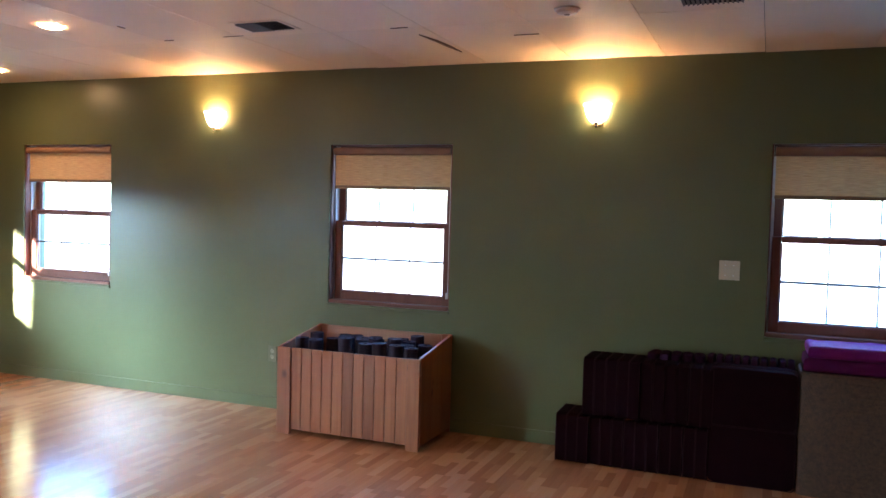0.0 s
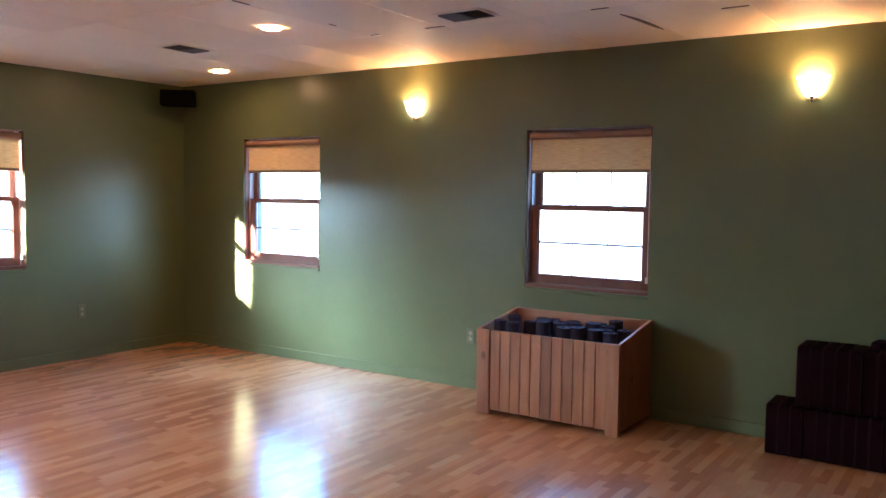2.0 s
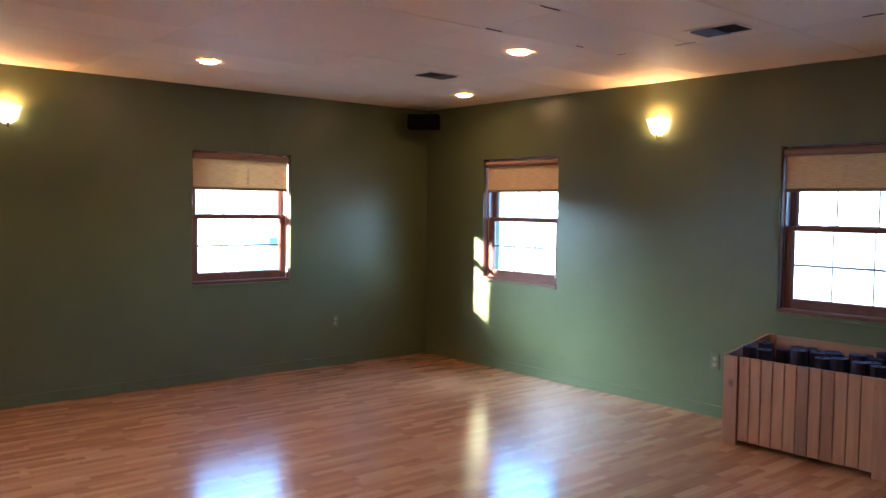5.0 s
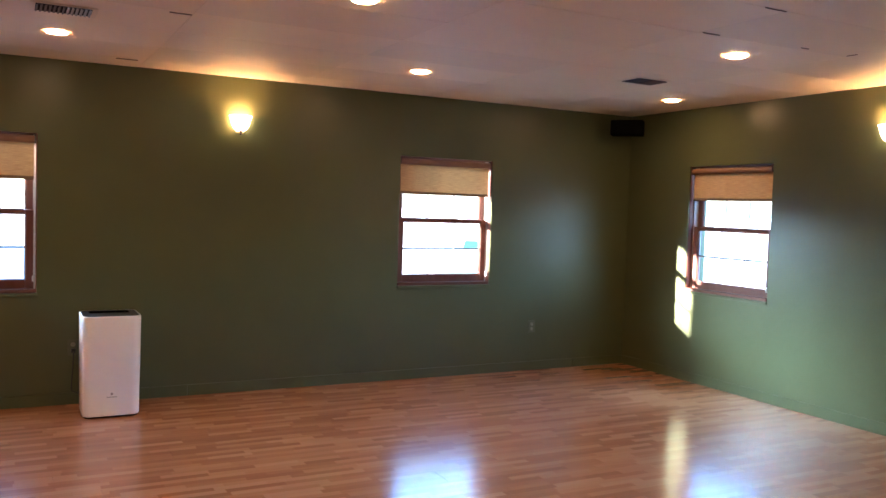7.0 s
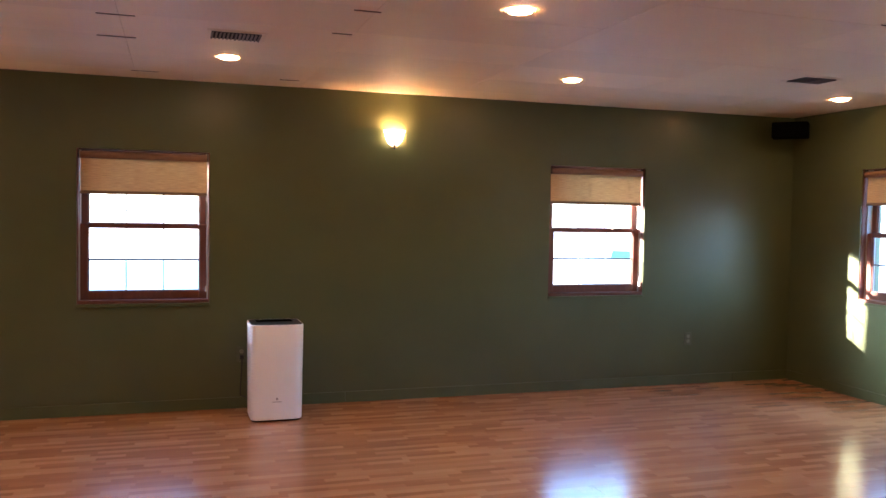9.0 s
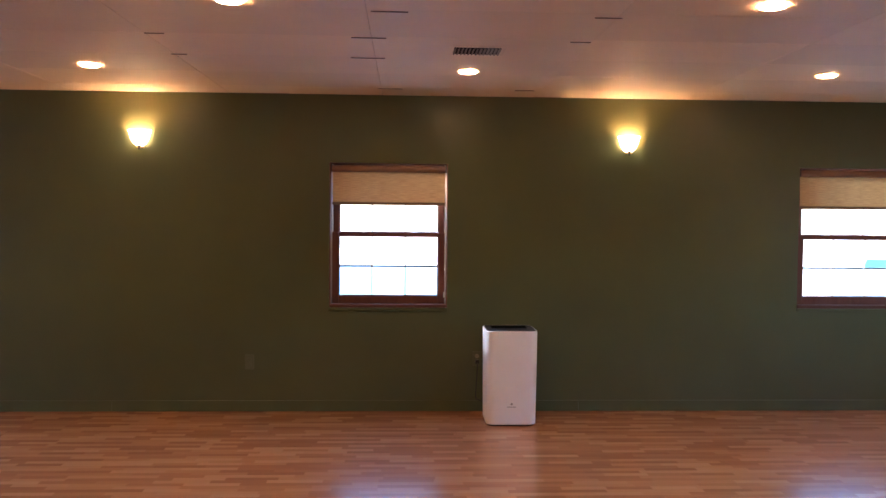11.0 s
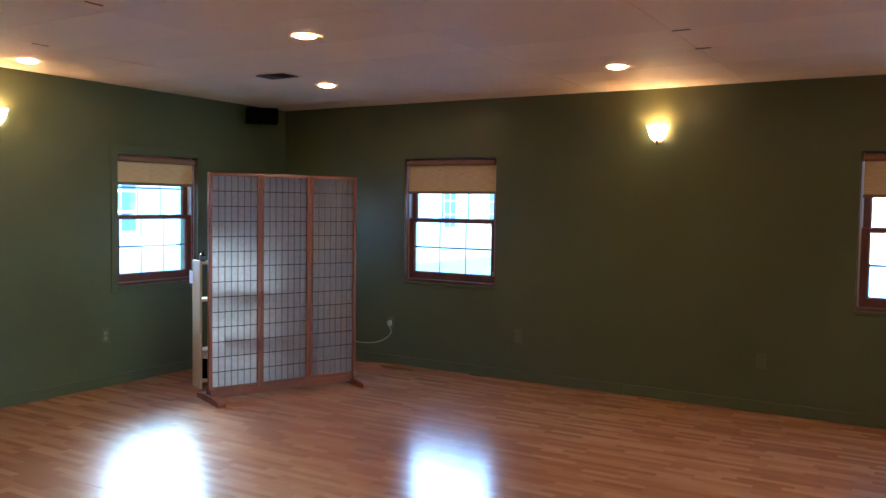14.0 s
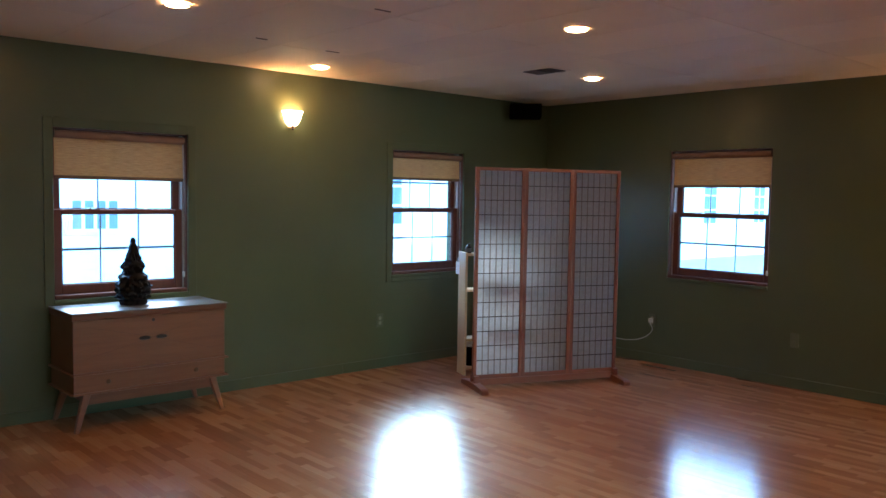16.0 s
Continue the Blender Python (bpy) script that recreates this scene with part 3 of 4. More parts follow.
def house(x0, x1, top, label, openings):
    h = thing("house", pose(0, -16, -0.5), label, "house")
    bm = bmesh.new()
    box(bm, x0, x1, -7, 0, 0, top)
    part("wall", bm, SIDING, h)
    for i in range(34):
        board("clapboard", h, SIDING, x0, x1, 0.0, 0.012, 0.12 + 0.155 * i, 0.272 + 0.155 * i, 0.003)
    # unseen roof; its height is set to keep the low sun off most windows
    bm = bmesh.new()
    a = [bm.verts.new(p) for p in ((x0 - 0.3, 0.4, top - 0.05), (x0 - 0.3, -7.4, top - 0.05), (x0 - 0.3, -3.5, top + 1.27))]
    b = [bm.verts.new((x1 + 0.3, v.co.y, v.co.z)) for v in a]
    bm.faces.new(a), bm.faces.new(b[::-1])
    for i in range(3):
        bm.faces.new((a[i], b[i], b[(i + 1) % 3], a[(i + 1) % 3]))
    part("roof", bm, ROOF, h, "low grey shingle roof, unseen, sized to block the sun")
    for u, wd, z0, z1, cols, rows in openings:
        w = part("window", frame_ring(u, wd, z0, z1, cols, rows), SIDING, h, "white-framed window with dark blue panes")
        for i in range(cols):
            for j in range(rows):
                a, b = u - wd / 2 + wd * i / cols + 0.03, u - wd / 2 + wd * (i + 1) / cols - 0.03
                c, d = z0 + (z1 - z0) * j / rows + 0.03, z0 + (z1 - z0) * (j + 1) / rows - 0.03
                board("pane", w, BLUE_GLASS, a, b, 0.03, 0.05, c, d, 0)


def frame_ring(u, wd, z0, z1, cols, rows):
    bm = bmesh.new()
    box(bm, u - wd / 2 - 0.08, u + wd / 2 + 0.08, 0.013, 0.032, z0 - 0.08, z1 + 0.08)
    for i in range(cols + 1):
        x = u - wd / 2 + wd * i / cols
        box(bm, x - 0.03, x + 0.03, 0.032, 0.06, z0 - 0.03, z1 + 0.03)
    for i in range(rows + 1):
        z = z0 + (z1 - z0) * i / rows
        box(bm, u - wd / 2, u + wd / 2, 0.032, 0.058, z - 0.03, z + 0.03)
    return bm



def parked_car(m):
    c = thing("parked_car", m, "pale blue-grey hatchback parked on the open ground", "car")
    side = [(-2.1, 0.35), (-2.12, 0.75), (-1.95, 0.92), (-1.0, 0.98), (1.75, 0.95), (2.05, 0.80), (2.1, 0.35)]
    top = [(-1.15, 0.98), (-0.45, 1.42), (0.95, 1.44), (1.75, 0.96)]

    def slab(profile, w0, w1):
        bm = bmesh.new()
        a = [bm.verts.new((x, -(w1 if z > 1.2 else w0), z)) for x, z in profile]
        b = [bm.verts.new((v.co.x, -v.co.y, v.co.z)) for v in a]
        n = len(a)
        bm.faces.new(a), bm.faces.new(b[::-1])
        for i in range(n):
            bm.faces.new((a[i], a[(i + 1) % n], b[(i + 1) % n], b[i]))
        return bm

    part("body", slab(side, 0.85, 0.85), CAR_PAINT, c)
    part("cabin", slab(top, 0.80, 0.62), CAR_PAINT, c)
    for name, (xa, xb), wd in (("rear_window", (-0.99, -0.64), 0.30), ("windscreen", (1.60, 1.08), 0.50)):
        bm = bmesh.new()
        out = math.copysign(0.02, xa)
        a = [bm.verts.new((x + out, y, z)) for x, z, y in ((xa, 0.98 + abs(xa + 1.15 if xa < 0 else 1.75 - xa) * 0.63, -wd), (xa, 0.98 + abs(xa + 1.15 if xa < 0 else 1.75 - xa) * 0.63, wd), (xb, 0.98 + abs(xb + 1.15 if xb < 0 else 1.75 - xb) * 0.60, wd * 0.8), (xb, 0.98 + abs(xb + 1.15 if xb < 0 else 1.75 - xb) * 0.60, -wd * 0.8))]
        b = [bm.verts.new((v.co.x - out * 0.7, v.co.y, v.co.z - 0.01)) for v in a]
        bm.faces.new(a), bm.faces.new(b[::-1])
        for i in range(4):
            bm.faces.new((a[i], a[(i + 1) % 4], b[(i + 1) % 4], b[i]))
        part(name, bm, CAR_GLASS, c, "dark tinted glass")
    for s in (-1, 1):
        for x0, x1, x2, x3 in ((-0.82, 0.20, 0.20, -0.36), (0.28, 1.38, 0.92, 0.28)):
            bm = bmesh.new()
            lo = [(x0, 1.03, 0.795), (x1, 1.03, 0.795), (x2, 1.36, 0.665), (x3, 1.36, 0.665)]
            a = [bm.verts.new((x, s * y, z)) for x, z, y in lo]
            b = [bm.verts.new((x, s * (y + 0.012), z)) for x, z, y in lo]
            bm.faces.new(a), bm.faces.new(b[::-1])
            for i in range(4):
                bm.faces.new((a[i], a[(i + 1) % 4], b[(i + 1) % 4], b[i]))
            part("side_window", bm, CAR_GLASS, c, "dark side glass")
        for x in (-1.3, 1.3):
            bm = bmesh.new()
            r = lathe(bm, [(0.18, -0.1), (0.31, -0.1), (0.32, -0.06), (0.32, 0.06), (0.31, 0.1), (0.18, 0.1)], 20)
            w = part("wheel", bm, TYRE, c)
            w.matrix_basis = pose(x, s * 0.78, 0.32, 90)
            bm = bmesh.new()
            r = lathe(bm, [(0.18, -0.09), (0.18, 0.09)], 16)
            cap(bm, r[0], True), cap(bm, r[1])
            part("rim", bm, TYRE, w, "dark rim")


outside()
parked_car(pose(-17.0, 9.5, -0.5, 0, 0, 150))


# ---- lamps ----
def sconce(m):
    s = thing("wall_sconce", m, "lit wall sconce with an open frosted glass bowl", "wall lamp", "wall sconces")
    prof = [(0.012, -0.088), (0.030, -0.084), (0.050, -0.072), (0.066, -0.052), (0.078, -0.026), (0.085, 0.002), (0.092, 0.020), (0.100, 0.028), (0.096, 0.031), (0.087, 0.022), (0.080, 0.002), (0.073, -0.025), (0.061, -0.049), (0.046, -0.066), (0.028, -0.077), (0.012, -0.081)]
    bm = bmesh.new()
    lathe(bm, [(r * 0.90, z) for r, z in prof], 22, (0, -0.012, 0), 180, 360)
    part("bowl", bm, BOWL, s, "glowing frosted glass bowl", True)
    bm = bmesh.new()
    lathe(bm, [(0.0, 0.018), (0.009, 0.016), (0.014, 0.008), (0.016, 0.0), (0.014, -0.009), (0.009, -0.018), (0.008, -0.040), (0.0, -0.040)], 14, (0, -0.050, 0.017))
    part("bulb", bm, BULB, s, "warm light bulb", True)
    bm = bmesh.new()
    box(bm, -0.032, 0.032, -0.0105, -0.0005, -0.10, 0.02, 0.004)
    part("back_plate", bm, BRASS, s, "brass back plate")
    bm = bmesh.new()
    lathe(bm, [(0.0, -0.112), (0.006, -0.108), (0.010, -0.100), (0.006, -0.092), (0.009, -0.086), (0.016, -0.080), (0.016, -0.0755), (0.0, -0.0755)], 12, (0, -0.034, -0.006))
    part("finial", bm, DARK_BRASS, s, "small brass finial", True)
    return s


lamps = [FACE_A(-0.945, 2.128), FACE_A(-3.782, 2.128), FACE_B(1.345, 2.114), FACE_B(-2.395, 2.114), FACE_C(-3.49, 2.110)]
first = sconce(lamps[0])
for m in lamps[1:]:
    copy_thing(first, m)


def downlight(m):
    d = thing("recessed_downlight", m, "lit round downlight with a white trim ring in the ceiling", "ceiling light", "ceiling downlights")
    bm = bmesh.new()
    lathe(bm, [(0.067, 0.0), (0.066, -0.0030), (0.063, -0.0042), (0.0565, -0.0042), (0.0555, -0.0026)], 28)
    part("trim_ring", bm, RING, d, "white trim ring", True)
    bm = bmesh.new()
    r = lathe(bm, [(0.0553, -0.0028), (0.050, -0.0050), (0.040, -0.0075), (0.025, -0.0095), (0.004, -0.0105)], 28)
    cap(bm, r[-1])
    part("lens", bm, CAN_LENS, d, "glowing lens", True)
    return d


spots = [(-3.68, 3.56), (-5.38, 4.64), (-5.38, 2.32), (-5.44, 0.01), (-5.43, -2.36), (-5.27, -4.68), (-3.69, -3.56), (-1.83, -4.61), (-3.475, -5.80), (-3.71, 1.22), (-3.79, -1.15)]
# unseen downlights added on the same grid, overhead and behind, for more light
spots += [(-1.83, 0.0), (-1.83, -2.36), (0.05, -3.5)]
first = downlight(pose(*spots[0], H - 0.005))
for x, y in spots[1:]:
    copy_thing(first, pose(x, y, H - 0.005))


def ceiling_vent(m):
    """Two banks of painted blades tilted away from each other over a sheet coloured as duct shade."""
    v = thing("ceiling_vent", m, "rectangular painted metal air vent with louvres darkened for shade", "air vent", "ceiling vents")
    bm = bmesh.new()
    for x0, x1, y0, y1 in ((-0.155, 0.155, -0.115, -0.092), (-0.155, 0.155, 0.092, 0.115), (-0.155, -0.130, -0.092, 0.092), (0.130, 0.155, -0.092, 0.092)):
        box(bm, x0, x1, y0, y1, -0.003, 0.0, 0.001)
    part("frame", bm, CEIL, v, "painted metal frame")
    board("divider", v, VENT, -0.004, 0.004, -0.0915, 0.0915, -0.0095, -0.003, 0.001)
    board("backing", v, DUCT_SHADE, -0.1295, 0.1295, -0.0915, 0.0915, -0.0025, -0.0005, 0, "dark sheet for the shade of the duct")
    for side in (-1, 1):
        for i in range(6):
            u = side * (0.019 + 0.0205 * i)
            bm = bmesh.new()
            vs = [bm.verts.new(p) for p in ((-0.004, -0.0905, 0.0036), (0.001, -0.0905, -0.001), (0.007, -0.0905, -0.0036), (0.007, 0.0905, -0.0036), (0.001, 0.0905, -0.001), (-0.004, 0.0905, 0.0036))]
            vt = [bm.verts.new(q.co + Vector((0.0008, 0, 0.001))) for q in vs]
            for ring in (vs, vt[::-1]):
                bm.faces.new((ring[0], ring[1], ring[4], ring[5])), bm.faces.new((ring[1], ring[2], ring[3], ring[4]))
            for k in range(6):
                bm.faces.new((vs[k], vs[(k + 1) % 6], vt[(k + 1) % 6], vt[k]))
            part("slat", bm, SLAT_SHADED, v).matrix_basis = pose(u, 0, -0.0064, 0, 0, 0 if side > 0 else 180)
    return v


first = ceiling_vent(pose(-2.48, 3.85, H - 0.005, 0, 0, 0))
for m in (pose(-4.72, 3.77, H - 0.005, 0, 0, 90), pose(-4.77, 0.01, H - 0.005, 0, 0, 90), pose(-4.70, -4.68, H - 0.005, 0, 0, 90), pose(-0.20, 3.86, H - 0.005)):
    copy_thing(first, m)

det = thing("smoke_detector", pose(-0.85, 3.90, H - 0.005), "round white smoke detector on the ceiling", "smoke detector")
bm = bmesh.new()
lathe(bm, [(0.0, -0.026), (0.028, -0.026), (0.034, -0.023), (0.046, -0.021), (0.052, -0.009), (0.060, -0.007), (0.062, 0.0)], 26)
part("body", bm, RING, det, "", True)
bm = bmesh.new()
lathe(bm, [(0.0, -0.0285), (0.012, -0.028), (0.014, -0.0262)], 14)
part("test_button", bm, VENT, det, "grey test button", True)

# torn and open joints of the ceiling
rnd = random.Random(11)
gaps = bmesh.new()
for x, y, along, ln in ((-2.82, 4.04, 0, .14), (-3.28, 4.05, 0, .07), (-1.80, 4.08, 0, .10), (-1.19, 4.40, 0, .14), (-3.325, 3.0, 1, .12), (-2.785, 2.85, 1, .14), (-3.94, -0.46, 1, .17), (-4.50, -0.58, 1, .18), (-5.05, -0.61, 1, .20), (-3.98, 0.56, 1, .13), (-4.515, 0.54, 1, .11), (-4.48, -1.68, 1, .10), (-5.03, -1.70, 1, .09), (-6.19, -0.50, 1, .18), (-6.19, 0.48, 1, .14), (-2.64, -3.97, 0, .10), (-3.16, -5.18, 0, .11), (-2.60, -5.12, 0, .08), (-3.30, 3.68, 1, .06), (-6.512, 3.9, 1, .43), (-6.515, 2.35, 1, .28), (-6.512, 0.7, 1, .21), (-6.515, -1.4, 1, .25), (-2.6, 5.174, 0, .28), (-0.75, 5.172, 0, .25), (-4.2, 5.174, 0, .21), (-3.0, -6.214, 0, .28)):
    w = 0.0008 + 0.0011 * rnd.random()
    dx, dy = ((ln / 2, 0) if along == 0 else (0, ln / 2))
    us = [-1, -0.7, -0.45, -0.1, 0.2, 0.5, 0.75, 1]
    drift = [rnd.uniform(-0.8, 0.8) for u in us]
    pts = [(u, d + rnd.uniform(0.1, 1.5)) for u, d in zip(us, drift)] + [(u, d - rnd.uniform(0.1, 1.5)) for u, d in zip(us[-2:0:-1], drift[-2:0:-1])]
    lo = [gaps.verts.new((x + a * dx + b * w * (along == 1), y + a * dy + b * w * (along == 0), H - 0.0062)) for a, b in pts]
    hi = [gaps.verts.new(v.co + Vector((0, 0, 0.0055))) for v in lo]
    gaps.faces.new(lo), gaps.faces.new(hi[::-1])
    for k in range(14):
        gaps.faces.new((lo[k], lo[(k + 1) % 14], hi[(k + 1) % 14], hi[k]))
# a sagging split beside the wall
lo = [gaps.verts.new(p) for p in ((-1.76, 4.26, H - 0.007), (-1.719, 4.42, H - 0.012), (-1.702, 4.60, H - 0.012), (-1.70, 4.78, H - 0.007), (-1.72, 4.60, H - 0.010), (-1.735, 4.42, H - 0.010))]
hi = [gaps.verts.new((v.co.x, v.co.y, H - 0.0005)) for v in lo]
gaps.faces.new(lo), gaps.faces.new(hi[::-1])
for k in range(6):
    gaps.faces.new((lo[k], lo[(k + 1) % 6], hi[(k + 1) % 6], hi[k]))
tagged(new("trim", finish(gaps, "ceiling_joints", DARK_GAP)), "dark open joints and a torn seam in the ceiling panels", "ceiling joint", kind="structure")


def speaker(m, reach):
    s = thing("loudspeaker", m, "small black loudspeaker mounted high in the corner", "loudspeaker", "corner loudspeakers")
    bm = bmesh.new()
    box(bm, -0.15, 0.15, -0.05, 0.12, -0.070, 0.070, 0.012, 3)
    part("cabinet", bm, BLACK_MATT, s, "", True)
    bm = bmesh.new()
    box(bm, -0.14, 0.14, -0.064, -0.0505, -0.062, 0.062, 0.006, 2)
    part("grille", bm, BLACK_MATT, s, "black cloth grille", True)
    bm = bmesh.new()
    tube(bm, [(0, 0.115, 0.02), (0, reach, 0.02)], 0.015)
    part("bracket", bm, BLACK_MATT, s, "black wall bracket")
    return s


speaker(pose(-6.225, 4.885, 2.288, 0, 0, 45), 0.425)
speaker(pose(-5.94, -5.995, 2.325, 0, 0, 135), 0.325)


# ---- plates on the walls ----
def outlet(m, mat=PLATE):
    o = thing("wall_outlet", m, "duplex ivory power outlet in a plate painted wall green" if mat is PLATE else "power outlet painted over with the green of the wall", "power outlet", "wall outlets")
    bm = bmesh.new()
    box(bm, -0.035, 0.035, -0.007, -0.0005, -0.057, 0.057, 0.003, 2)
    part("cover_plate", bm, PLATE_GREEN, o, "plate painted the green of the wall")
    for z in (-0.021, 0.021):
        bm = bmesh.new()
        lathe(bm, [(0.0, 0.0025), (0.015, 0.0025), (0.0165, 0.0)], 16)
        f = part("socket", bm, mat, o)
        f.matrix_basis = pose(0, -0.007, z, 90)
        for x, hgt in ((-0.006, 0.008), (0.006, 0.0065)):
            board("slot", f, DARK_GAP, x - 0.0011, x + 0.0011, -hgt / 2 + 0.002, hgt / 2 + 0.002, 0.0026, 0.0031, 0)
    return o


first = outlet(FACE_B(4.10, 0.41))
for m in (FACE_A(-3.26, 0.40), FACE_B(0.18, 0.41), FACE_C(-4.387, 0.415), FACE_B(-4.903, 0.388)):
    copy_thing(first, m)
first = outlet(FACE_B(-1.575, 0.382), PLATE_GREEN)
copy_thing(first, FACE_B(-3.568, 0.386))

sw = thing("light_switch", FACE_A(-0.135, 1.172), "two-gang light switch with an ivory plate", "light switch")
bm = bmesh.new()
box(bm, -0.058, 0.058, -0.008, -0.0005, -0.057, 0.057, 0.003, 2)
part("cover_plate", bm, SWITCH_IVORY, sw)
for x in (-0.023, 0.023):
    bm = bmesh.new()
    box(bm, x - 0.004, x + 0.004, -0.02, -0.008, -0.002, 0.011, 0.0015)
    part("toggle", bm, SWITCH_IVORY, sw)
    for z in (-0.03, 0.03):
        bm = bmesh.new()
        lathe(bm, [(0.0, 0.001), (0.003, 0.0008), (0.0035, 0.0)], 8)
        part("screw", bm, CHROME, sw).matrix_basis = pose(x, -0.008, z, 90)


# ---- the crate of rolled mats ----
def mat_crate():
    c = thing("slatted_crate", pose(-2.36, 4.63, 0), "cedar slat crate open at the top and filled with rolled mats", "crate")
    L, R, D, ZF, ZB = -0.503, 0.503, 0.545, 0.568, 0.655
    for x0, x1 in ((L, L + 0.098), (R - 0.086, R)):
        board("post", c, CEDAR, x0, x1, 0.0, 0.022, 0.002, ZF, 0.003)
    n, a, b = 11, L + 0.0985, R - 0.0865
    w = (b - a) / n
    for i in range(n):
        board("slat", c, CEDAR, a + w * i + 0.0016, a + w * (i + 1) - 0.0016, 0.012, 0.030, 0.035 - 0.0015 * (i % 3), ZF - 0.003, 0.003)
    board("rail", c, CEDAR_Y, L + 0.02, R - 0.02, 0.0305, 0.05, 0.07, 0.13, 0.002)
    board("rail", c, CEDAR_Y, L + 0.02, R - 0.02, 0.0305, 0.05, ZF - 0.09, ZF - 0.012, 0.002)
    for sx in (L, R - 0.02):
        for k in range(3):
            y0, y1 = 0.0305 + (D - 0.031) * k / 3, 0.029 + (D - 0.031) * (k + 1) / 3
            bm = bmesh.new()
            za, zb = ZF + (ZB - ZF) * y0 / D, ZF + (ZB - ZF) * y1 / D
            v = [bm.verts.new((x, y, z)) for x in (0, 0.02) for y, z in ((y0, 0.03), (y1, 0.03), (y1, zb), (y0, za))]
            for q in ((0, 1, 2, 3), (7, 6, 5, 4), (0, 4, 5, 1), (1, 5, 6, 2), (2, 6, 7, 3), (3, 7, 4, 0)):
                bm.faces.new([v[i] for i in q])
            bmesh.ops.bevel(bm, geom=bm.edges[:], offset=0.002, segments=1, affect="EDGES")
            part("side_board", bm, CEDAR, c).location = (sx, 0, 0)
        board("back_post", c, CEDAR, sx if sx < 0 else R - 0.07, sx + 0.07 if sx < 0 else R, D - 0.02, D, 0.002, ZB, 0.003)
    for k in range(6):
        z0 = 0.04 + (ZB - 0.042) * k / 6
        board("back_board", c, CEDAR_Y, L + 0.0705, R - 0.0705, D - 0.02, D - 0.002, z0 + 0.002, z0 + (ZB - 0.042) / 6 - 0.001, 0.002)
    board("bottom", c, CEDAR_Y, L + 0.021, R - 0.021, 0.051, D - 0.021, 0.07, 0.088, 0.002)
    return c


mat_crate()


def mat_roll():
    """A foam mat wound into a spiral, standing on end."""
    s = thing("rolled_mat", pose(0, 0, 0), "rolled dark blue-grey foam exercise mat standing in a crate", "yoga mat", "rolled mats in the crate")
    bm = bmesh.new()
    turns, n, r0, th, hgt = 4.5, 90, 0.012, 0.0058, 0.545
    lines = []
    for i in range(n + 1):
        a = 2 * math.pi * turns * i / n
        for_r = r0 + 0.0068 * turns * i / n
        lines.append([bm.verts.new(((for_r + d) * math.cos(a), (for_r + d) * math.sin(a), z)) for d, z in ((0, 0), (th, 0), (th, hgt), (0, hgt))])
    for a, b in zip(lines, lines[1:]):
        for k in range(4):
            bm.faces.new((a[k], b[k], b[(k + 1) % 4], a[(k + 1) % 4]))
    cap(bm, lines[0]), cap(bm, lines[-1], True)
    part("mat", bm, MAT_RUBBER, s)
    return s


rnd = random.Random(3)
first = mat_roll()
spots_m = []
for row, y in enumerate((0.135, 0.235, 0.335, 0.435)):
    for i in range(8):
        x = -0.40 + 0.112 * i + (0.035 if row % 2 else 0.0)
        if x < 0.40 and rnd.random() > 0.1:
            spots_m.append((-2.36 + x + rnd.uniform(-.006, .006), 4.63 + y + rnd.uniform(-.005, .005)))
for n, (x, y) in enumerate(spots_m):
    m = pose(x, y, 0.0885, rnd.uniform(-1.8, 1.8), rnd.uniform(-1.8, 1.8), rnd.uniform(0, 360)) @ Matrix.Diagonal((1, 1, rnd.uniform(0.96, 1.06), 1))
    if n == 0:
        first.matrix_basis = m
    else:
        copy_thing(first, m)


# ---- cushions, basket and blankets under the window ----
def cushion_mesh(w, d, h, soft=0.16):
    """A stuffed upright cushion that thins towards its seams, with rounded corners."""
    bm = bmesh.new()
    bmesh.ops.create_cube(bm, size=1)
    bmesh.ops.subdivide_edges(bm, edges=bm.edges[:], cuts=11, use_grid_fill=True)
    for v in bm.verts:
        p = v.co * 2
        e = 12.0
        k = (abs(p.y) ** e + abs(p.z) ** e) ** (1 / e)
        g = max(abs(p.y), abs(p.z)) / max(k, 1e-6)
        q = Vector((p.x, p.y * g, p.z * g))
        edge = max(abs(p.y), abs(p.z)) ** 7
        v.co = Vector((q.x * (1 - soft * edge) * w / 2, q.y * (1 - 0.02 * abs(p.x) ** 3) * d / 2, q.z * (1 - 0.02 * abs(p.x) ** 3) * h / 2 + h / 2))
    return bm


def piping_mesh(w, d, h, soft):
    """The corded seam round both faces of a cushion."""
    bm = bmesh.new()
    for sx in (-1, 1):
        x = sx * (1 - soft) * w / 2
        rim = []
        for cy, cz, a0 in ((1, 1, 0), (-1, 1, 90), (-1, -1, 180), (1, -1, 270)):
            for i in range(4):
                a = radians(a0 + 30 * i)
                rim.append((x, cy * (d / 2 - 0.022) + 0.019 * math.cos(a), h / 2 + cz * (h / 2 - 0.022) + 0.019 * math.sin(a)))
        tube(bm, [*rim, rim[0]], 0.0032, 5)
    return bm


def cushion_kind(name, w, d, h, soft, cloth, cord):
    return finish(cushion_mesh(w, d, h, soft), name, cloth, True), finish(piping_mesh(w, d, h, soft), "piping", cord, True)


def cushion(kind, m, label):
    s = thing("floor_cushion", m, label, "cushion", "stacked floor cushions")
    c, seam = new("cover", kind[0]), new("piping", kind[1])
    c.parent = s
    seam.parent = c
    return s


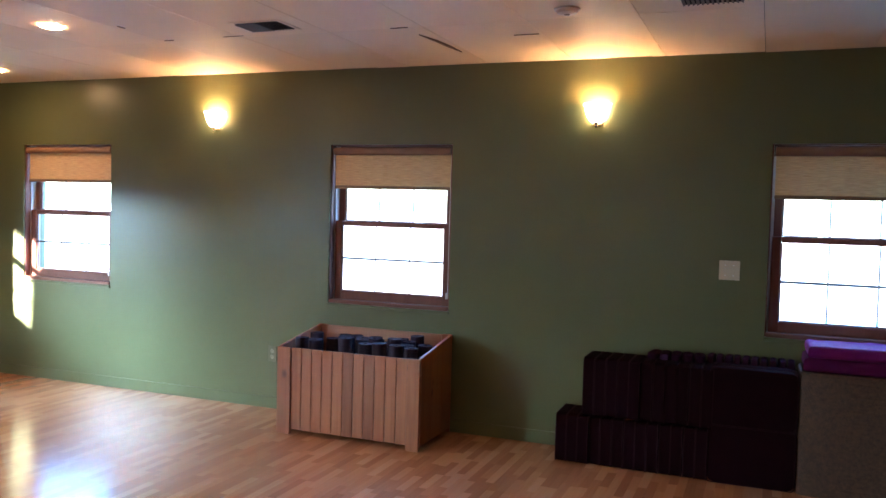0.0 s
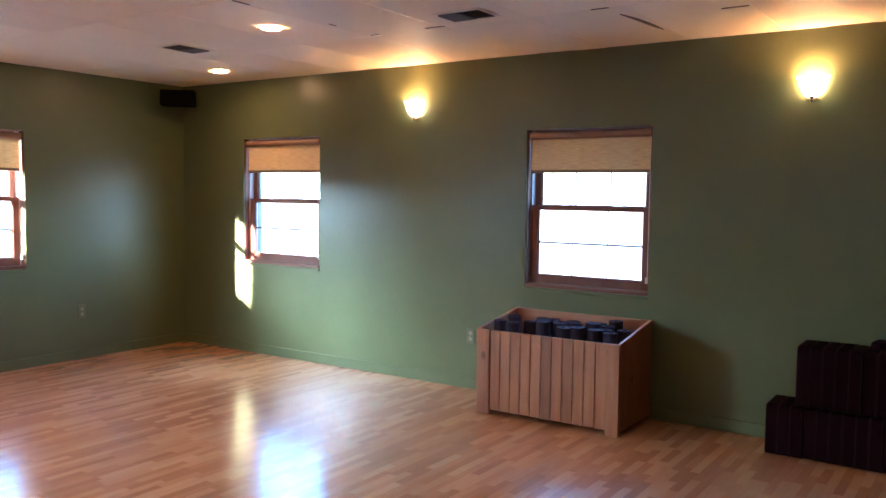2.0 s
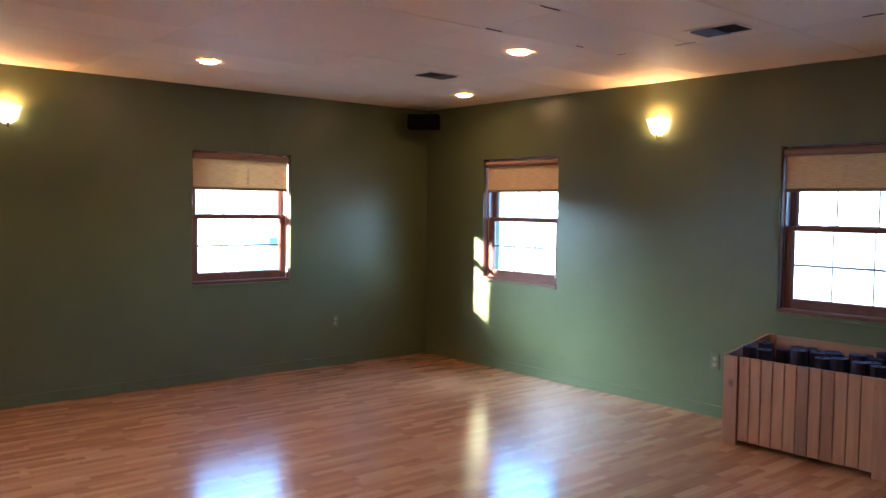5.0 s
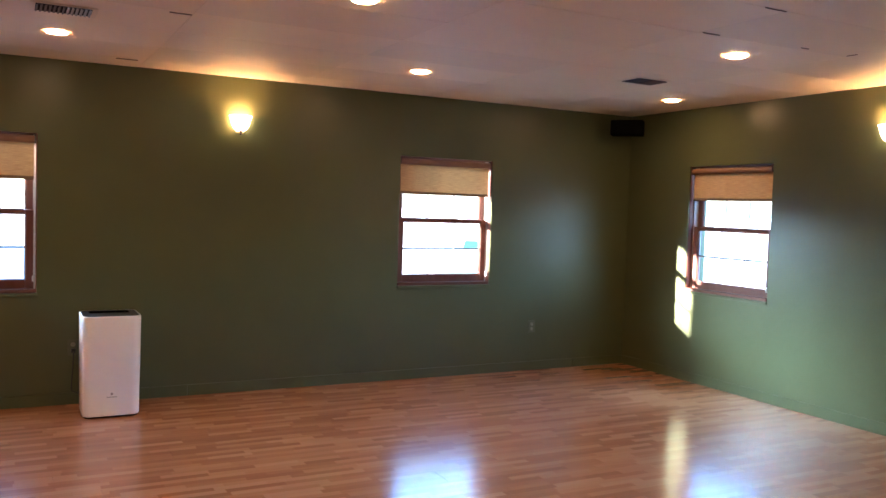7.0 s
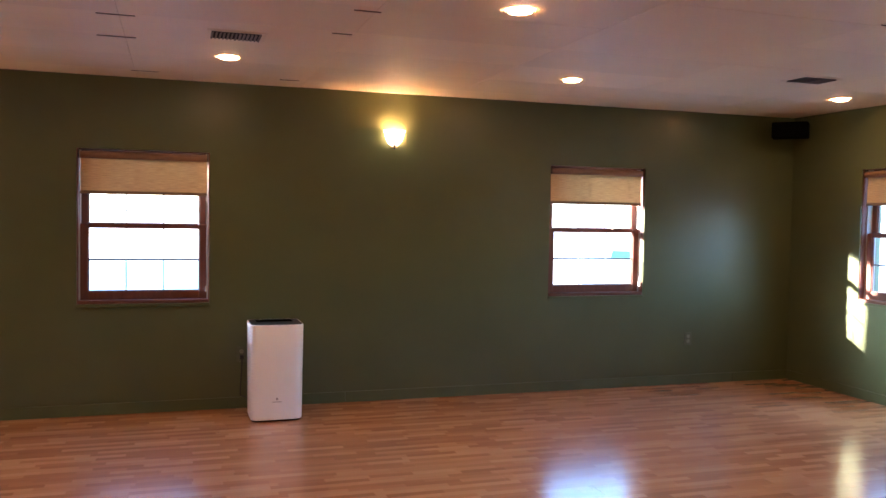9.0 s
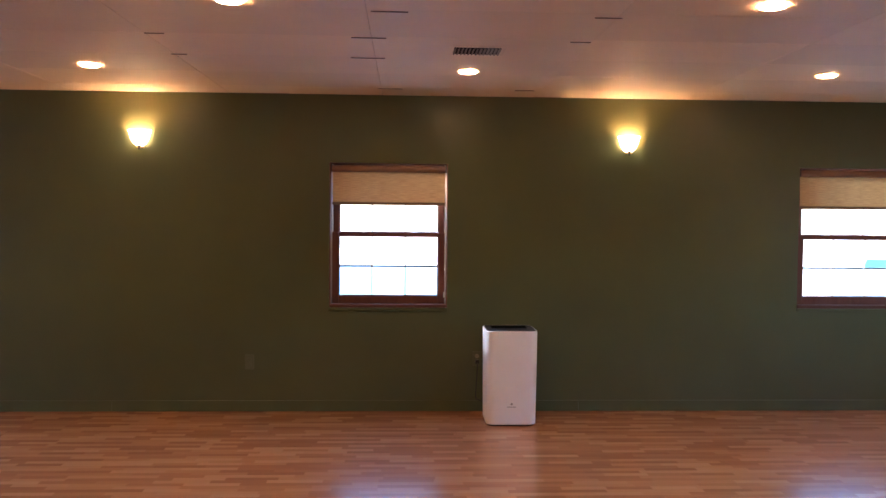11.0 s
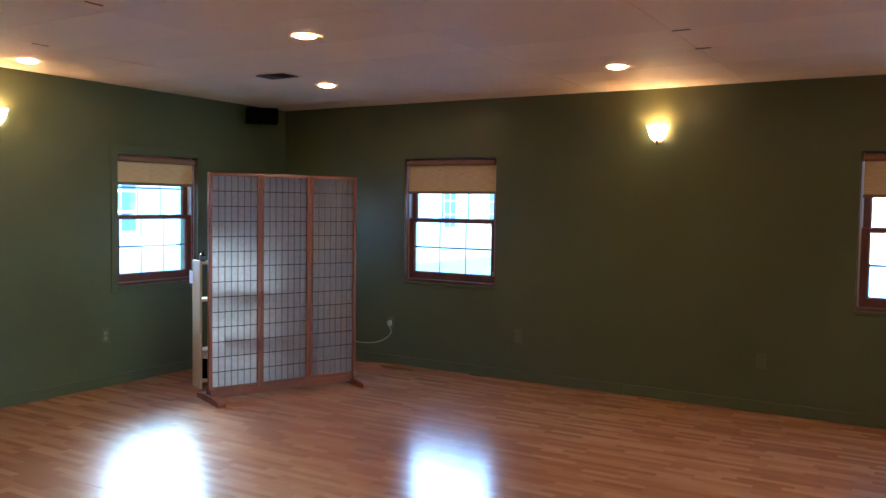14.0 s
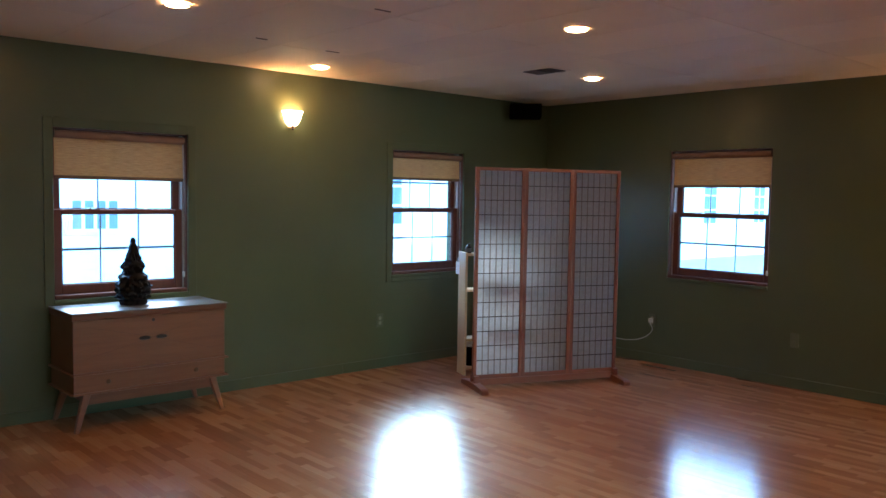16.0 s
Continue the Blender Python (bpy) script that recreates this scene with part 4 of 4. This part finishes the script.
wide = cushion_kind("cushion_wide", 0.088, 0.46, 0.324, 0.14, MAROON, PIPING)
rear = cushion_kind("cushion_rear", 0.047, 0.13, 0.356, 0.40, PLUM, PIPING)
flat = cushion_kind("cushion_flat", 0.062, 0.16, 0.038, 0.45, PLUM, PIPING)
rnd = random.Random(8)
for z, zw, x0, x1, high in ((0.0, 0.0, -1.07, -0.20, 0.290), (0.291, 0.325, -0.915, -0.19, 0.347)):
    thin = cushion_kind("cushion_thin", 0.0672, 0.30, high, 0.12, MAROON, PIPING)
    x = x0 + 0.035
    while x < x1:
        cushion(thin, pose(x, 5.015 + rnd.uniform(-0.008, 0.008), z, 0, 0, rnd.uniform(-1, 1)), "dark plum cotton floor cushion packed upright in a row")
        x += 0.067
    cushion(wide, pose(0.03, 4.905, zw, 0, 0, 90), "dark plum cotton floor cushion standing face out")
    cushion(wide, pose(0.03, 5.0, zw, 0, 0, 90), "dark plum cotton floor cushion standing face out")
x = -0.53
while x < -0.25:
    cushion(flat, pose(x, 5.08, 0.6385, 0, 0, rnd.uniform(-6, 6)), "purple-plum cushion lying flat on a row of others")
    x += 0.064
x = -0.21
while x < 0.25:
    cushion(rear, pose(x, 5.118, 0.325 + rnd.uniform(0, 0.004), 0, 0, rnd.uniform(-5, 5)), "purple-plum cushion upright at the back of a stack")
    x += 0.048


def basket():
    b = thing("seagrass_basket", pose(0.55, 5.005, 0), "tall rectangular woven seagrass basket", "basket")
    W, D, Hh = 0.285, 0.160, 0.655
    bm = bmesh.new()
    rows, cols = 92, 168
    grid = []
    for j in range(rows + 1):
        z = Hh * j / rows
        ring = []
        for i in range(cols):
            a = 2 * math.pi * i / cols
            e = 0.22
            cx, cy = math.cos(a), math.sin(a)
            x, y = W * math.copysign(abs(cx) ** e, cx), D * math.copysign(abs(cy) ** e, cy)
            k = 0.0022 * (1 if (i + j + (i * 7 + j * 3) % 5 // 4) % 4 < 2 else -1) * (0 < j < rows)
            r = math.hypot(x, y)
            ring.append(bm.verts.new((x * (1 + k / r), y * (1 + k / r), z)))
        grid.append(ring)
    for a, c in zip(grid, grid[1:]):
        for i in range(cols):
            bm.faces.new((a[i], a[(i + 1) % cols], c[(i + 1) % cols], c[i]))
    cap(bm, grid[0], True)
    cap(bm, [bm.verts.new((v.co.x * 0.96, v.co.y * 0.96, Hh - 0.03)) for v in grid[-1]])
    part("weave", bm, WICKER, b, "plaited seagrass body", True)
    bm = bmesh.new()
    pts = []
    for i in range(cols + 1):
        v = grid_pt(W, D, i, cols)
        pts.append((v[0], v[1], Hh + 0.004))
    tube(bm, pts, 0.010, 6)
    part("rim", bm, WICKER, b, "rolled rim")
    return b


def grid_pt(W, D, i, cols):
    a = 2 * math.pi * i / cols
    cx, cy = math.cos(a), math.sin(a)
    return W * math.copysign(abs(cx) ** 0.22, cx), D * math.copysign(abs(cy) ** 0.22, cy)


basket()


def blanket(m, h, label, seed, folds, wool):
    """A blanket folded into a soft slab of several layers."""
    rn = random.Random(seed)
    s = thing("folded_blanket", m, label, "blanket", "folded blankets")
    for k in range(folds):
        bm = bmesh.new()
        bmesh.ops.create_cube(bm, size=1)
        bmesh.ops.subdivide_edges(bm, edges=bm.edges[:], cuts=9, use_grid_fill=True)
        for v in bm.verts:
            p = v.co * 2
            w = 0.022 * noise.noise(Vector((p.x * 2 + seed, p.y * 2, k)))
            v.co = Vector((p.x * 0.275 * (1 - 0.06 * p.z ** 4), p.y * 0.155 * (1 - 0.11 * p.z ** 4), (p.z * 0.5 + 0.5) * h / folds + k * h / folds + w * (k + p.z > 0.5) * 0.5))
        part("fold", bm, wool, s, "", True)
    return s


blanket(pose(0.55, 5.0, 0.67, 0, 0, 0), 0.074, "folded purple wool blanket on top of a basket, darkened for shade", 1, 1, PURPLE_SHADED)
blanket(pose(0.565, 5.0, 0.746, 0, 0, 1.5), 0.064, "folded purple wool blanket on top of another", 4, 1, PURPLE)


# ---- the air purifier ----
def rounded(bm, w, d, r, z0, z1, seg=6, inset=0.0):
    """An upright prism with rounded corners; returns its bottom and top rings."""
    out = []
    for z, k in ((z0, inset), (z0 + inset, 0), (z1 - inset, 0), (z1, inset)):
        ring = []
        for cx, cy, a0 in ((1, 1, 0), (-1, 1, 90), (-1, -1, 180), (1, -1, 270)):
            for i in range(seg + 1):
                a = radians(a0 + 90 * i / seg)
                rr = r - k
                ring.append(bm.verts.new((cx * (w / 2 - r) + rr * math.cos(a), cy * (d / 2 - r) + rr * math.sin(a), z)))
        out.append(ring)
    for a, b in zip(out, out[1:]):
        n = len(a)
        for i in range(n):
            bm.faces.new((a[i], a[(i + 1) % n], b[(i + 1) % n], b[i]))
    return out


def purifier():
    p = thing("air_purifier", pose(-6.21, 0.392, 0, 0, 0, 90), "white floor-standing air purifier with a black top", "air purifier")
    bm = bmesh.new()
    r = rounded(bm, 0.378, 0.36, 0.060, 0.012, 0.690, 8, 0.004)
    rim = [bm.verts.new((v.co.x * 0.972, v.co.y * 0.972, 0.690)) for v in r[-1]]
    well = [bm.verts.new((v.co.x, v.co.y, 0.672)) for v in rim]
    for lo, hi in ((r[-1], rim), (rim, well)):
        for i in range(len(lo)):
            bm.faces.new((lo[i], lo[(i + 1) % len(lo)], hi[(i + 1) % len(lo)], hi[i]))
    cap(bm, r[0], True), cap(bm, well)
    for v in bm.verts:
        k = 0.962 + 0.038 * v.co.z / 0.69
        v.co.x, v.co.y = v.co.x * k, v.co.y * (0.975 + 0.025 * v.co.z / 0.69)
    part("housing", bm, WHITE_PLASTIC, p, "glossy white housing", True)
    bm = bmesh.new()
    r = rounded(bm, 0.358, 0.340, 0.052, 0.6725, 0.6902, 8, 0.001)
    cap(bm, r[-1])
    part("top_grille", bm, BLACK_GLOSS, p, "black glossy top", True)
    for i in range(9):
        board("louvre", p, BLACK_MATT, -0.13, 0.13, 0.005 + 0.014 * i, 0.010 + 0.014 * i, 0.6904, 0.6924, 0)
    board("control_panel", p, BLACK_GLOSS, -0.07, 0.07, -0.130, -0.075, 0.6904, 0.6916, 0, "glossy control strip")
    bm = bmesh.new()
    r = rounded(bm, 0.340, 0.325, 0.045, 0.0, 0.0118, 8, 0.001)
    cap(bm, r[0], True), cap(bm, r[-1])
    part("foot", bm, BLACK_MATT, p, "dark recessed foot", True)
    bm = bmesh.new()
    r = lathe(bm, [(0.0095, 0.0), (0.0085, 0.0012)], 6)
    cap(bm, r[1])
    part("emblem", bm, GREY_PRINT, p, "small grey emblem").matrix_basis = pose(0, -0.1765, 0.163, 90)
    board("emblem", p, GREY_PRINT, -0.032, 0.032, -0.1775, -0.1750, 0.139, 0.144, 0, "thin grey bar under the emblem")


purifier()
cord = new("power_cord", None)
tagged(cord, "black power cord plugged in beside the purifier", "cable")
bm = bmesh.new()
tube(bm, curve_points([(-6.50, 0.18, 0.388), (-6.47, 0.18, 0.36), (-6.475, 0.175, 0.25), (-6.49, 0.17, 0.12), (-6.47, 0.19, 0.10), (-6.40, 0.26, 0.09), (-6.3205, 0.33, 0.1)], 6), 0.004, 6)
part("lead", bm, BLACK_CABLE, cord)
bm = bmesh.new()
box(bm, -6.521, -6.49, 0.165, 0.195, 0.375, 0.405, 0.004)
part("plug", bm, BLACK_CABLE, cord)


# ---- the shoji screen ----
def shoji():
    s = thing("folding_screen", pose(-5.06, -4.9, 0, 0, 0, math.degrees(math.atan2(0.39, -0.92))), "three-panel paper shoji screen in a reddish wood frame on feet", "room divider")
    X0, X1, Z0, Z1 = -0.640, 0.622, 0.078, 1.727
    for x0, x1 in ((X0, X0 + 0.028), (-0.254, -0.228), (-0.226, -0.200), (0.166, 0.195), (0.197, 0.224), (X1 - 0.028, X1)):
        board("stile", s, SPRUCE, x0, x1, -0.016, 0.016, Z0, Z1, 0.002)
    for a, b in ((X0 + 0.028, -0.254), (-0.200, 0.166), (0.224, X1 - 0.028)):
        board("rail", s, SPRUCE_X, a, b, -0.015, 0.015, Z1 - 0.026, Z1, 0.002)
        board("rail", s, SPRUCE_X, a, b, -0.015, 0.015, Z0, Z0 + 0.030, 0.002)
        z0, z1 = Z0 + 0.030, Z1 - 0.026
        board("paper", s, PAPER, a, b, -0.0008, 0.0008, z0, z1, 0, "translucent white paper")
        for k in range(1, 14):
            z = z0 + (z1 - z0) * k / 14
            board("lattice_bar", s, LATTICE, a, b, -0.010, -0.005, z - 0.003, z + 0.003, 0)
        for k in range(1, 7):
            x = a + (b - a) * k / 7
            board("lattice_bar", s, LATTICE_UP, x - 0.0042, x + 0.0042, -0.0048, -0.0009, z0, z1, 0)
    board("base_rail", s, SPRUCE_X, X0 + 0.05, X1 - 0.045, -0.022, 0.022, 0.028, 0.0775, 0.003)
    for x in (X0 + 0.02, X1 - 0.015):
        bm = bmesh.new()
        prof = [(-0.225, 0.0), (0.225, 0.0), (0.225, 0.030), (0.205, 0.040), (0.05, 0.052), (-0.05, 0.052), (-0.205, 0.040), (-0.225, 0.030)]
        a = [bm.verts.new((-0.030, y, z)) for y, z in prof]
        b = [bm.verts.new((0.030, y, z)) for y, z in prof]
        bm.faces.new(a), bm.faces.new(b[::-1])
        for i in range(len(prof)):
            bm.faces.new((a[i], a[(i + 1) % 8], b[(i + 1) % 8], b[i]))
        bmesh.ops.bevel(bm, geom=bm.edges[:], offset=0.003, segments=1, affect="EDGES")
        part("foot", bm, SPRUCE_X, s).location = (x, 0, 0)
        for y in (-0.034, 0.034):
            board("cheek", s, SPRUCE, x - 0.02, x + 0.02, y - 0.0115, y + 0.0115, 0.045, 0.105, 0.002)


shoji()


# ---- the bookcase behind the screen ----
def bookcase():
    ang = math.degrees(math.atan2(0.39, -0.92))
    c = thing("bookcase", pose(-4.745, -5.535, 0, 0, 0, ang), "low pale pine bookcase standing behind a paper screen", "bookcase")
    W, D, T = 0.42, 0.17, 1.035
    board("side_panel", c, PINE, 0.0, 0.02, 0.0, D, 0.0, T, 0.002)
    board("side_panel", c, PINE, W - 0.02, W, 0.0, D, 0.0, T, 0.002)
    board("back_rail", c, PINE, 0.0205, W - 0.0205, D - 0.008, D, 0.075, 0.13, 0)
    for z in (0.06, 0.30, 0.715, T - 0.02):
        board("shelf", c, PINE, 0.0205, W - 0.0205, 0.004, D - 0.0085, z - 0.009, z + 0.011, 0.002)
    return ang


ang = bookcase()
CM = pose(-4.745, -5.535, 0, 0, 0, ang)


def on_case(x, y, z, turn=0):
    return CM @ pose(x, y, z, 0, 0, turn)


tag = thing("paper_tag", on_case(-0.002, 0.10, 0.84), "white paper tag hanging on the side of a bookcase", "paper tag")
bm = bmesh.new()
box(bm, -0.006, -0.0035, 0.03, 0.115, 0.0, 0.105, 0)
part("sheet", bm, WHITE_PLASTIC, tag)
bottle = thing("spray_bottle", on_case(0.045, 0.06, 1.0265), "small dark bottle with a pale blue label on a bookcase", "bottle")
bm = bmesh.new()
r = lathe(bm, [(0.024, 0.0), (0.026, 0.004), (0.026, 0.05), (0.012, 0.062), (0.011, 0.078), (0.0, 0.078)], 16)
cap(bm, r[0], True)
part("body", bm, BLACK_GLOSS, bottle, "", True)
bm = bmesh.new()
lathe(bm, [(0.0265, 0.012), (0.0265, 0.044)], 16)
part("label", bm, BLUE_GLASS, bottle, "blue label band", True)
bag = thing("waste_bin", on_case(0.10, 0.10, 0.0715), "dark bin with a pale liner folded over its rim", "bin")
bm = bmesh.new()
r = lathe(bm, [(0.06, 0.0), (0.075, 0.19), (0.071, 0.19), (0.057, 0.006)], 20)
cap(bm, r[0], True), cap(bm, r[-1])
part("bucket", bm, BLACK_MATT, bag, "", True)
bm = bmesh.new()
lathe(bm, [(0.0758, 0.165), (0.0765, 0.194), (0.070, 0.196), (0.069, 0.17)], 20)
part("liner", bm, WHITE_PLASTIC, bag, "pale liner rim", True)
wire = new("black_lead", None)
tagged(wire, "thin black lead looping over a bookcase top", "cable")
bm = bmesh.new()
tube(bm, curve_points([on_case(0.05, 0.10, 1.05).translation, on_case(0.06, 0.10, 1.10).translation, on_case(0.12, 0.10, 1.115).translation, on_case(0.22, 0.1, 1.06).translation, on_case(0.30, 0.1, 1.0305).translation], 6), 0.003, 6)
part("lead", bm, BLACK_CABLE, wire)

lead = new("white_cable", None)
tagged(lead, "white cable sagging from a wall outlet to behind the screen", "cable")
bm = bmesh.new()
tube(bm, curve_points([(-6.495, -4.903, 0.388), (-6.47, -4.89, 0.375), (-6.475, -4.865, 0.31), (-6.46, -4.92, 0.245), (-6.43, -5.02, 0.205), (-6.40, -5.16, 0.195), (-6.36, -5.32, 0.215), (-6.2, -5.5, 0.16), (-5.9, -5.6, 0.006), (-5.6, -5.55, 0.0045)], 7), 0.0042, 8)
part("lead", bm, CABLE, lead)
bm = bmesh.new()
box(bm, -6.5205, -6.488, -4.922, -4.884, 0.37, 0.41, 0.005)
part("plug", bm, CABLE, lead)


# ---- the chest and the figure ----
def chest():
    c = thing("cedar_chest", pose(-2.19, -5.78, 0, 0, 0, 180), "blond wood mid-century chest on splayed tapered legs", "chest")
    W, D = 0.503, 0.425
    bm = bmesh.new()
    box(bm, -W, W, 0.0, D, 0.236, 0.699, 0.003)
    body = part("body", bm, OAK, c)
    lid = board("lid", c, OAK, -W - 0.010, W + 0.010, -0.012, D, 0.7, 0.740, 0.004, seg=2)
    board("lid_top", lid, LID_SHEEN, -W - 0.014, W + 0.014, -0.2325, 0.2225, 0.0205, 0.0262, 0.002, "polished lid top, toned cool for the window's sheen")
    # mouldings use the paler leg wood, painting in the light their edges catch
    for x0, x1, y0, y1 in ((-W - 0.021, W + 0.021, -0.023, -0.0005), (W + 0.0005, W + 0.021, 0.0, D), (-W - 0.021, -W - 0.0005, 0.0, D)):
        board("moulding", c, OAK_Z, x0, x1, y0, y1, 0.360, 0.373, 0.005, seg=2)
        board("moulding", c, OAK_Z, x0, x1, y0, y1, 0.237, 0.249, 0.005, seg=2)
    for sx in (-1, 1):
        bm = bmesh.new()
        # matched veneers that meet along slanting joints
        tri = ((0.0, 0.0), (sx * 0.42, 0.12), (sx * 0.42, 0.1215), (0.0, 0.0018)) if sx > 0 else ((0.0, 0.0), (-0.42, 0.10), (-0.42, 0.1015), (0.0, 0.0018))
        a = [bm.verts.new((x, -0.0012, 0.555 + z)) for x, z in tri]
        bm.faces.new(a)
        b = [bm.verts.new((x, -0.0012, 0.555 - z * 0.95)) for x, z in tri]
        bm.faces.new(b)
        part("veneer_joint", bm, DARK_OAK, body)
        bm = bmesh.new()
        lathe(bm, [(0.0, 0.016), (0.012, 0.014), (0.016, 0.007), (0.010, 0.0)], 14)
        k = part("knob", bm, KNOB_BRASS, c, "small dull brass knob", True)
        k.matrix_basis = pose(sx * 0.292, -0.0005, 0.303, 90)
        bm = bmesh.new()
        ring = [(-0.040, 0.0), (-0.028, 0.010), (0.0, 0.014), (0.028, 0.010), (0.040, 0.0), (0.028, -0.010), (0.0, -0.014), (-0.028, -0.010)]
        lo = [bm.verts.new((x, -0.0005, z)) for x, z in ring]
        hi = [bm.verts.new((x * 0.85, -0.012, z * 0.7)) for x, z in ring]
        bm.faces.new(hi)
        for i in range(8):
            bm.faces.new((lo[i], lo[(i + 1) % 8], hi[(i + 1) % 8], hi[i]))
        part("escutcheon", bm, DARK_BRASS, c, "dark brass leaf-shaped pull").location = (sx * 0.055, 0, 0.554)
    bm = bmesh.new()
    lathe(bm, [(0.0, 0.005), (0.009, 0.005), (0.011, 0.0)], 14)
    part("keyhole", bm, DARK_BRASS, c, "round lock").matrix_basis = pose(0, -0.0005, 0.668, 90)
    board("apron", c, OAK, -0.41, 0.41, 0.02, 0.038, 0.165, 0.2355, 0.002)
    board("apron", c, OAK, -0.41, 0.41, D - 0.05, D - 0.032, 0.165, 0.2355, 0.002)
    for sx in (-1, 1):
        board("side_rail", c, OAK, sx * 0.415 - 0.012, sx * 0.415 + 0.012, 0.05, D - 0.05, 0.175, 0.2355, 0.002)
        for y0, y1 in ((0.030, 0.008), (D - 0.03, D - 0.008)):
            bm = bmesh.new()
            t, f = 0.024, 0.013
            a = [bm.verts.new((sx * 0.418 + dx * t, y0 + dy * t, 0.2355)) for dx, dy in ((-1, -1), (1, -1), (1, 1), (-1, 1))]
            b = [bm.verts.new((sx * 0.487 + dx * f, y1 + dy * f, 0.0005)) for dx, dy in ((-1, -1), (1, -1), (1, 1), (-1, 1))]
            bm.faces.new(a), bm.faces.new(b[::-1])
            for i in range(4):
                bm.faces.new((a[i], a[(i + 1) % 4], b[(i + 1) % 4], b[i]))
            bmesh.ops.bevel(bm, geom=bm.edges[:], offset=0.003, segments=1, affect="EDGES")
            part("leg", bm, OAK_Z, c, "splayed tapered leg")


chest()
bm = bmesh.new()
prof = [(0.092, 0.0), (0.096, 0.012), (0.094, 0.034), (0.104, 0.046), (0.108, 0.066), (0.100, 0.082), (0.110, 0.096), (0.112, 0.122), (0.104, 0.142), (0.090, 0.160), (0.094, 0.176), (0.084, 0.196), (0.068, 0.214), (0.071, 0.232), (0.074, 0.254), (0.064, 0.276), (0.054, 0.296), (0.056, 0.310), (0.044, 0.332), (0.034, 0.352), (0.030, 0.372), (0.028, 0.392), (0.018, 0.408), (0.020, 0.424), (0.013, 0.440), (0.002, 0.447)]
fine = []
for (r0, z0), (r1, z1) in zip(prof, prof[1:]):
    fine += [(r0 + (r1 - r0) * k / 3, z0 + (z1 - z0) * k / 3) for k in range(3)]
rings = lathe(bm, [(r * 0.90, z) for r, z in (*fine, prof[-1])], 40)
cap(bm, rings[0], True)
for ring in rings:
    for i, v in enumerate(ring):
        z = v.co.z
        p = Vector((v.co.x, v.co.y, 0))
        amp = 0.14 + 0.20 * (0.04 < z < 0.36)
        k = noise.noise(Vector((i * 0.85, z * 46, 2.0))) * amp + 0.10 * abs(math.sin(i * math.pi / 4)) * (0.04 < z < 0.20 or 0.235 < z < 0.31)
        v.co.x, v.co.y = v.co.x * (1 + k), v.co.y * (1 + k)
figure = new("figurine", finish(bm, "figurine", BRONZE, True))
figure.matrix_basis = pose(-2.155, -6.02, 0.7455)
tagged(figure, "dark glazed tiered ornament on the chest top", "ornament")


# ---- floor planks ----
def planks():
    wd, ln, th = 0.195, 1.285, 0.0100
    meshes = {}

    def mesh(length):
        key = round(length, 3)
        if key not in meshes:
            bm = bmesh.new()
            a, b, c = wd / 2 - 0.0002, length / 2 - 0.0002, 0.0004
            base = [bm.verts.new((x * a, y * b, -th)) for x, y in ((-1, -1), (1, -1), (1, 1), (-1, 1))]
            mid = [bm.verts.new((x * a, y * b, -c * 0.7)) for x, y in ((-1, -1), (1, -1), (1, 1), (-1, 1))]
            top = [bm.verts.new((x * (a - c), y * (b - c), 0)) for x, y in ((-1, -1), (1, -1), (1, 1), (-1, 1))]
            bm.faces.new(top)
            for lo, hi in ((base, mid), (mid, top)):
                for k in range(4):
                    bm.faces.new((lo[k], lo[(k + 1) % 4], hi[(k + 1) % 4], hi[k]))
            meshes[key] = finish(bm, "plank", FLOOR)
        return meshes[key]

    rest_v, rest_f = [], []
    col, x = 0, XB + wd / 2
    while x - wd / 2 < XD:
        y = YC - (0.0, 0.43, 0.86, 0.215, 0.645)[col % 5]
        while y < YA:
            a, b = max(y, YC), min(y + ln, YA)
            if b - a > 0.03:
                me = mesh(b - a)
                if x < -1.95:
                    ob = new("plank", me)
                    ob.parent = floor
                    ob.location = (x, (a + b) / 2, 0)
                else:
                    n = len(rest_v)
                    rest_v += [(v.co.x + x, v.co.y + (a + b) / 2, v.co.z) for v in me.vertices]
                    rest_f += [[n + i for i in p.vertices] for p in me.polygons]
            y += ln
        col, x = col + 1, x + wd
    me = bpy.data.meshes.new("far_planks")
    me.from_pydata(rest_v, [], rest_f)
    me.materials.append(FLOOR)
    ob = new("far_planks", me)
    ob.parent = floor
    tagged(ob, kind="stuff")


planks()
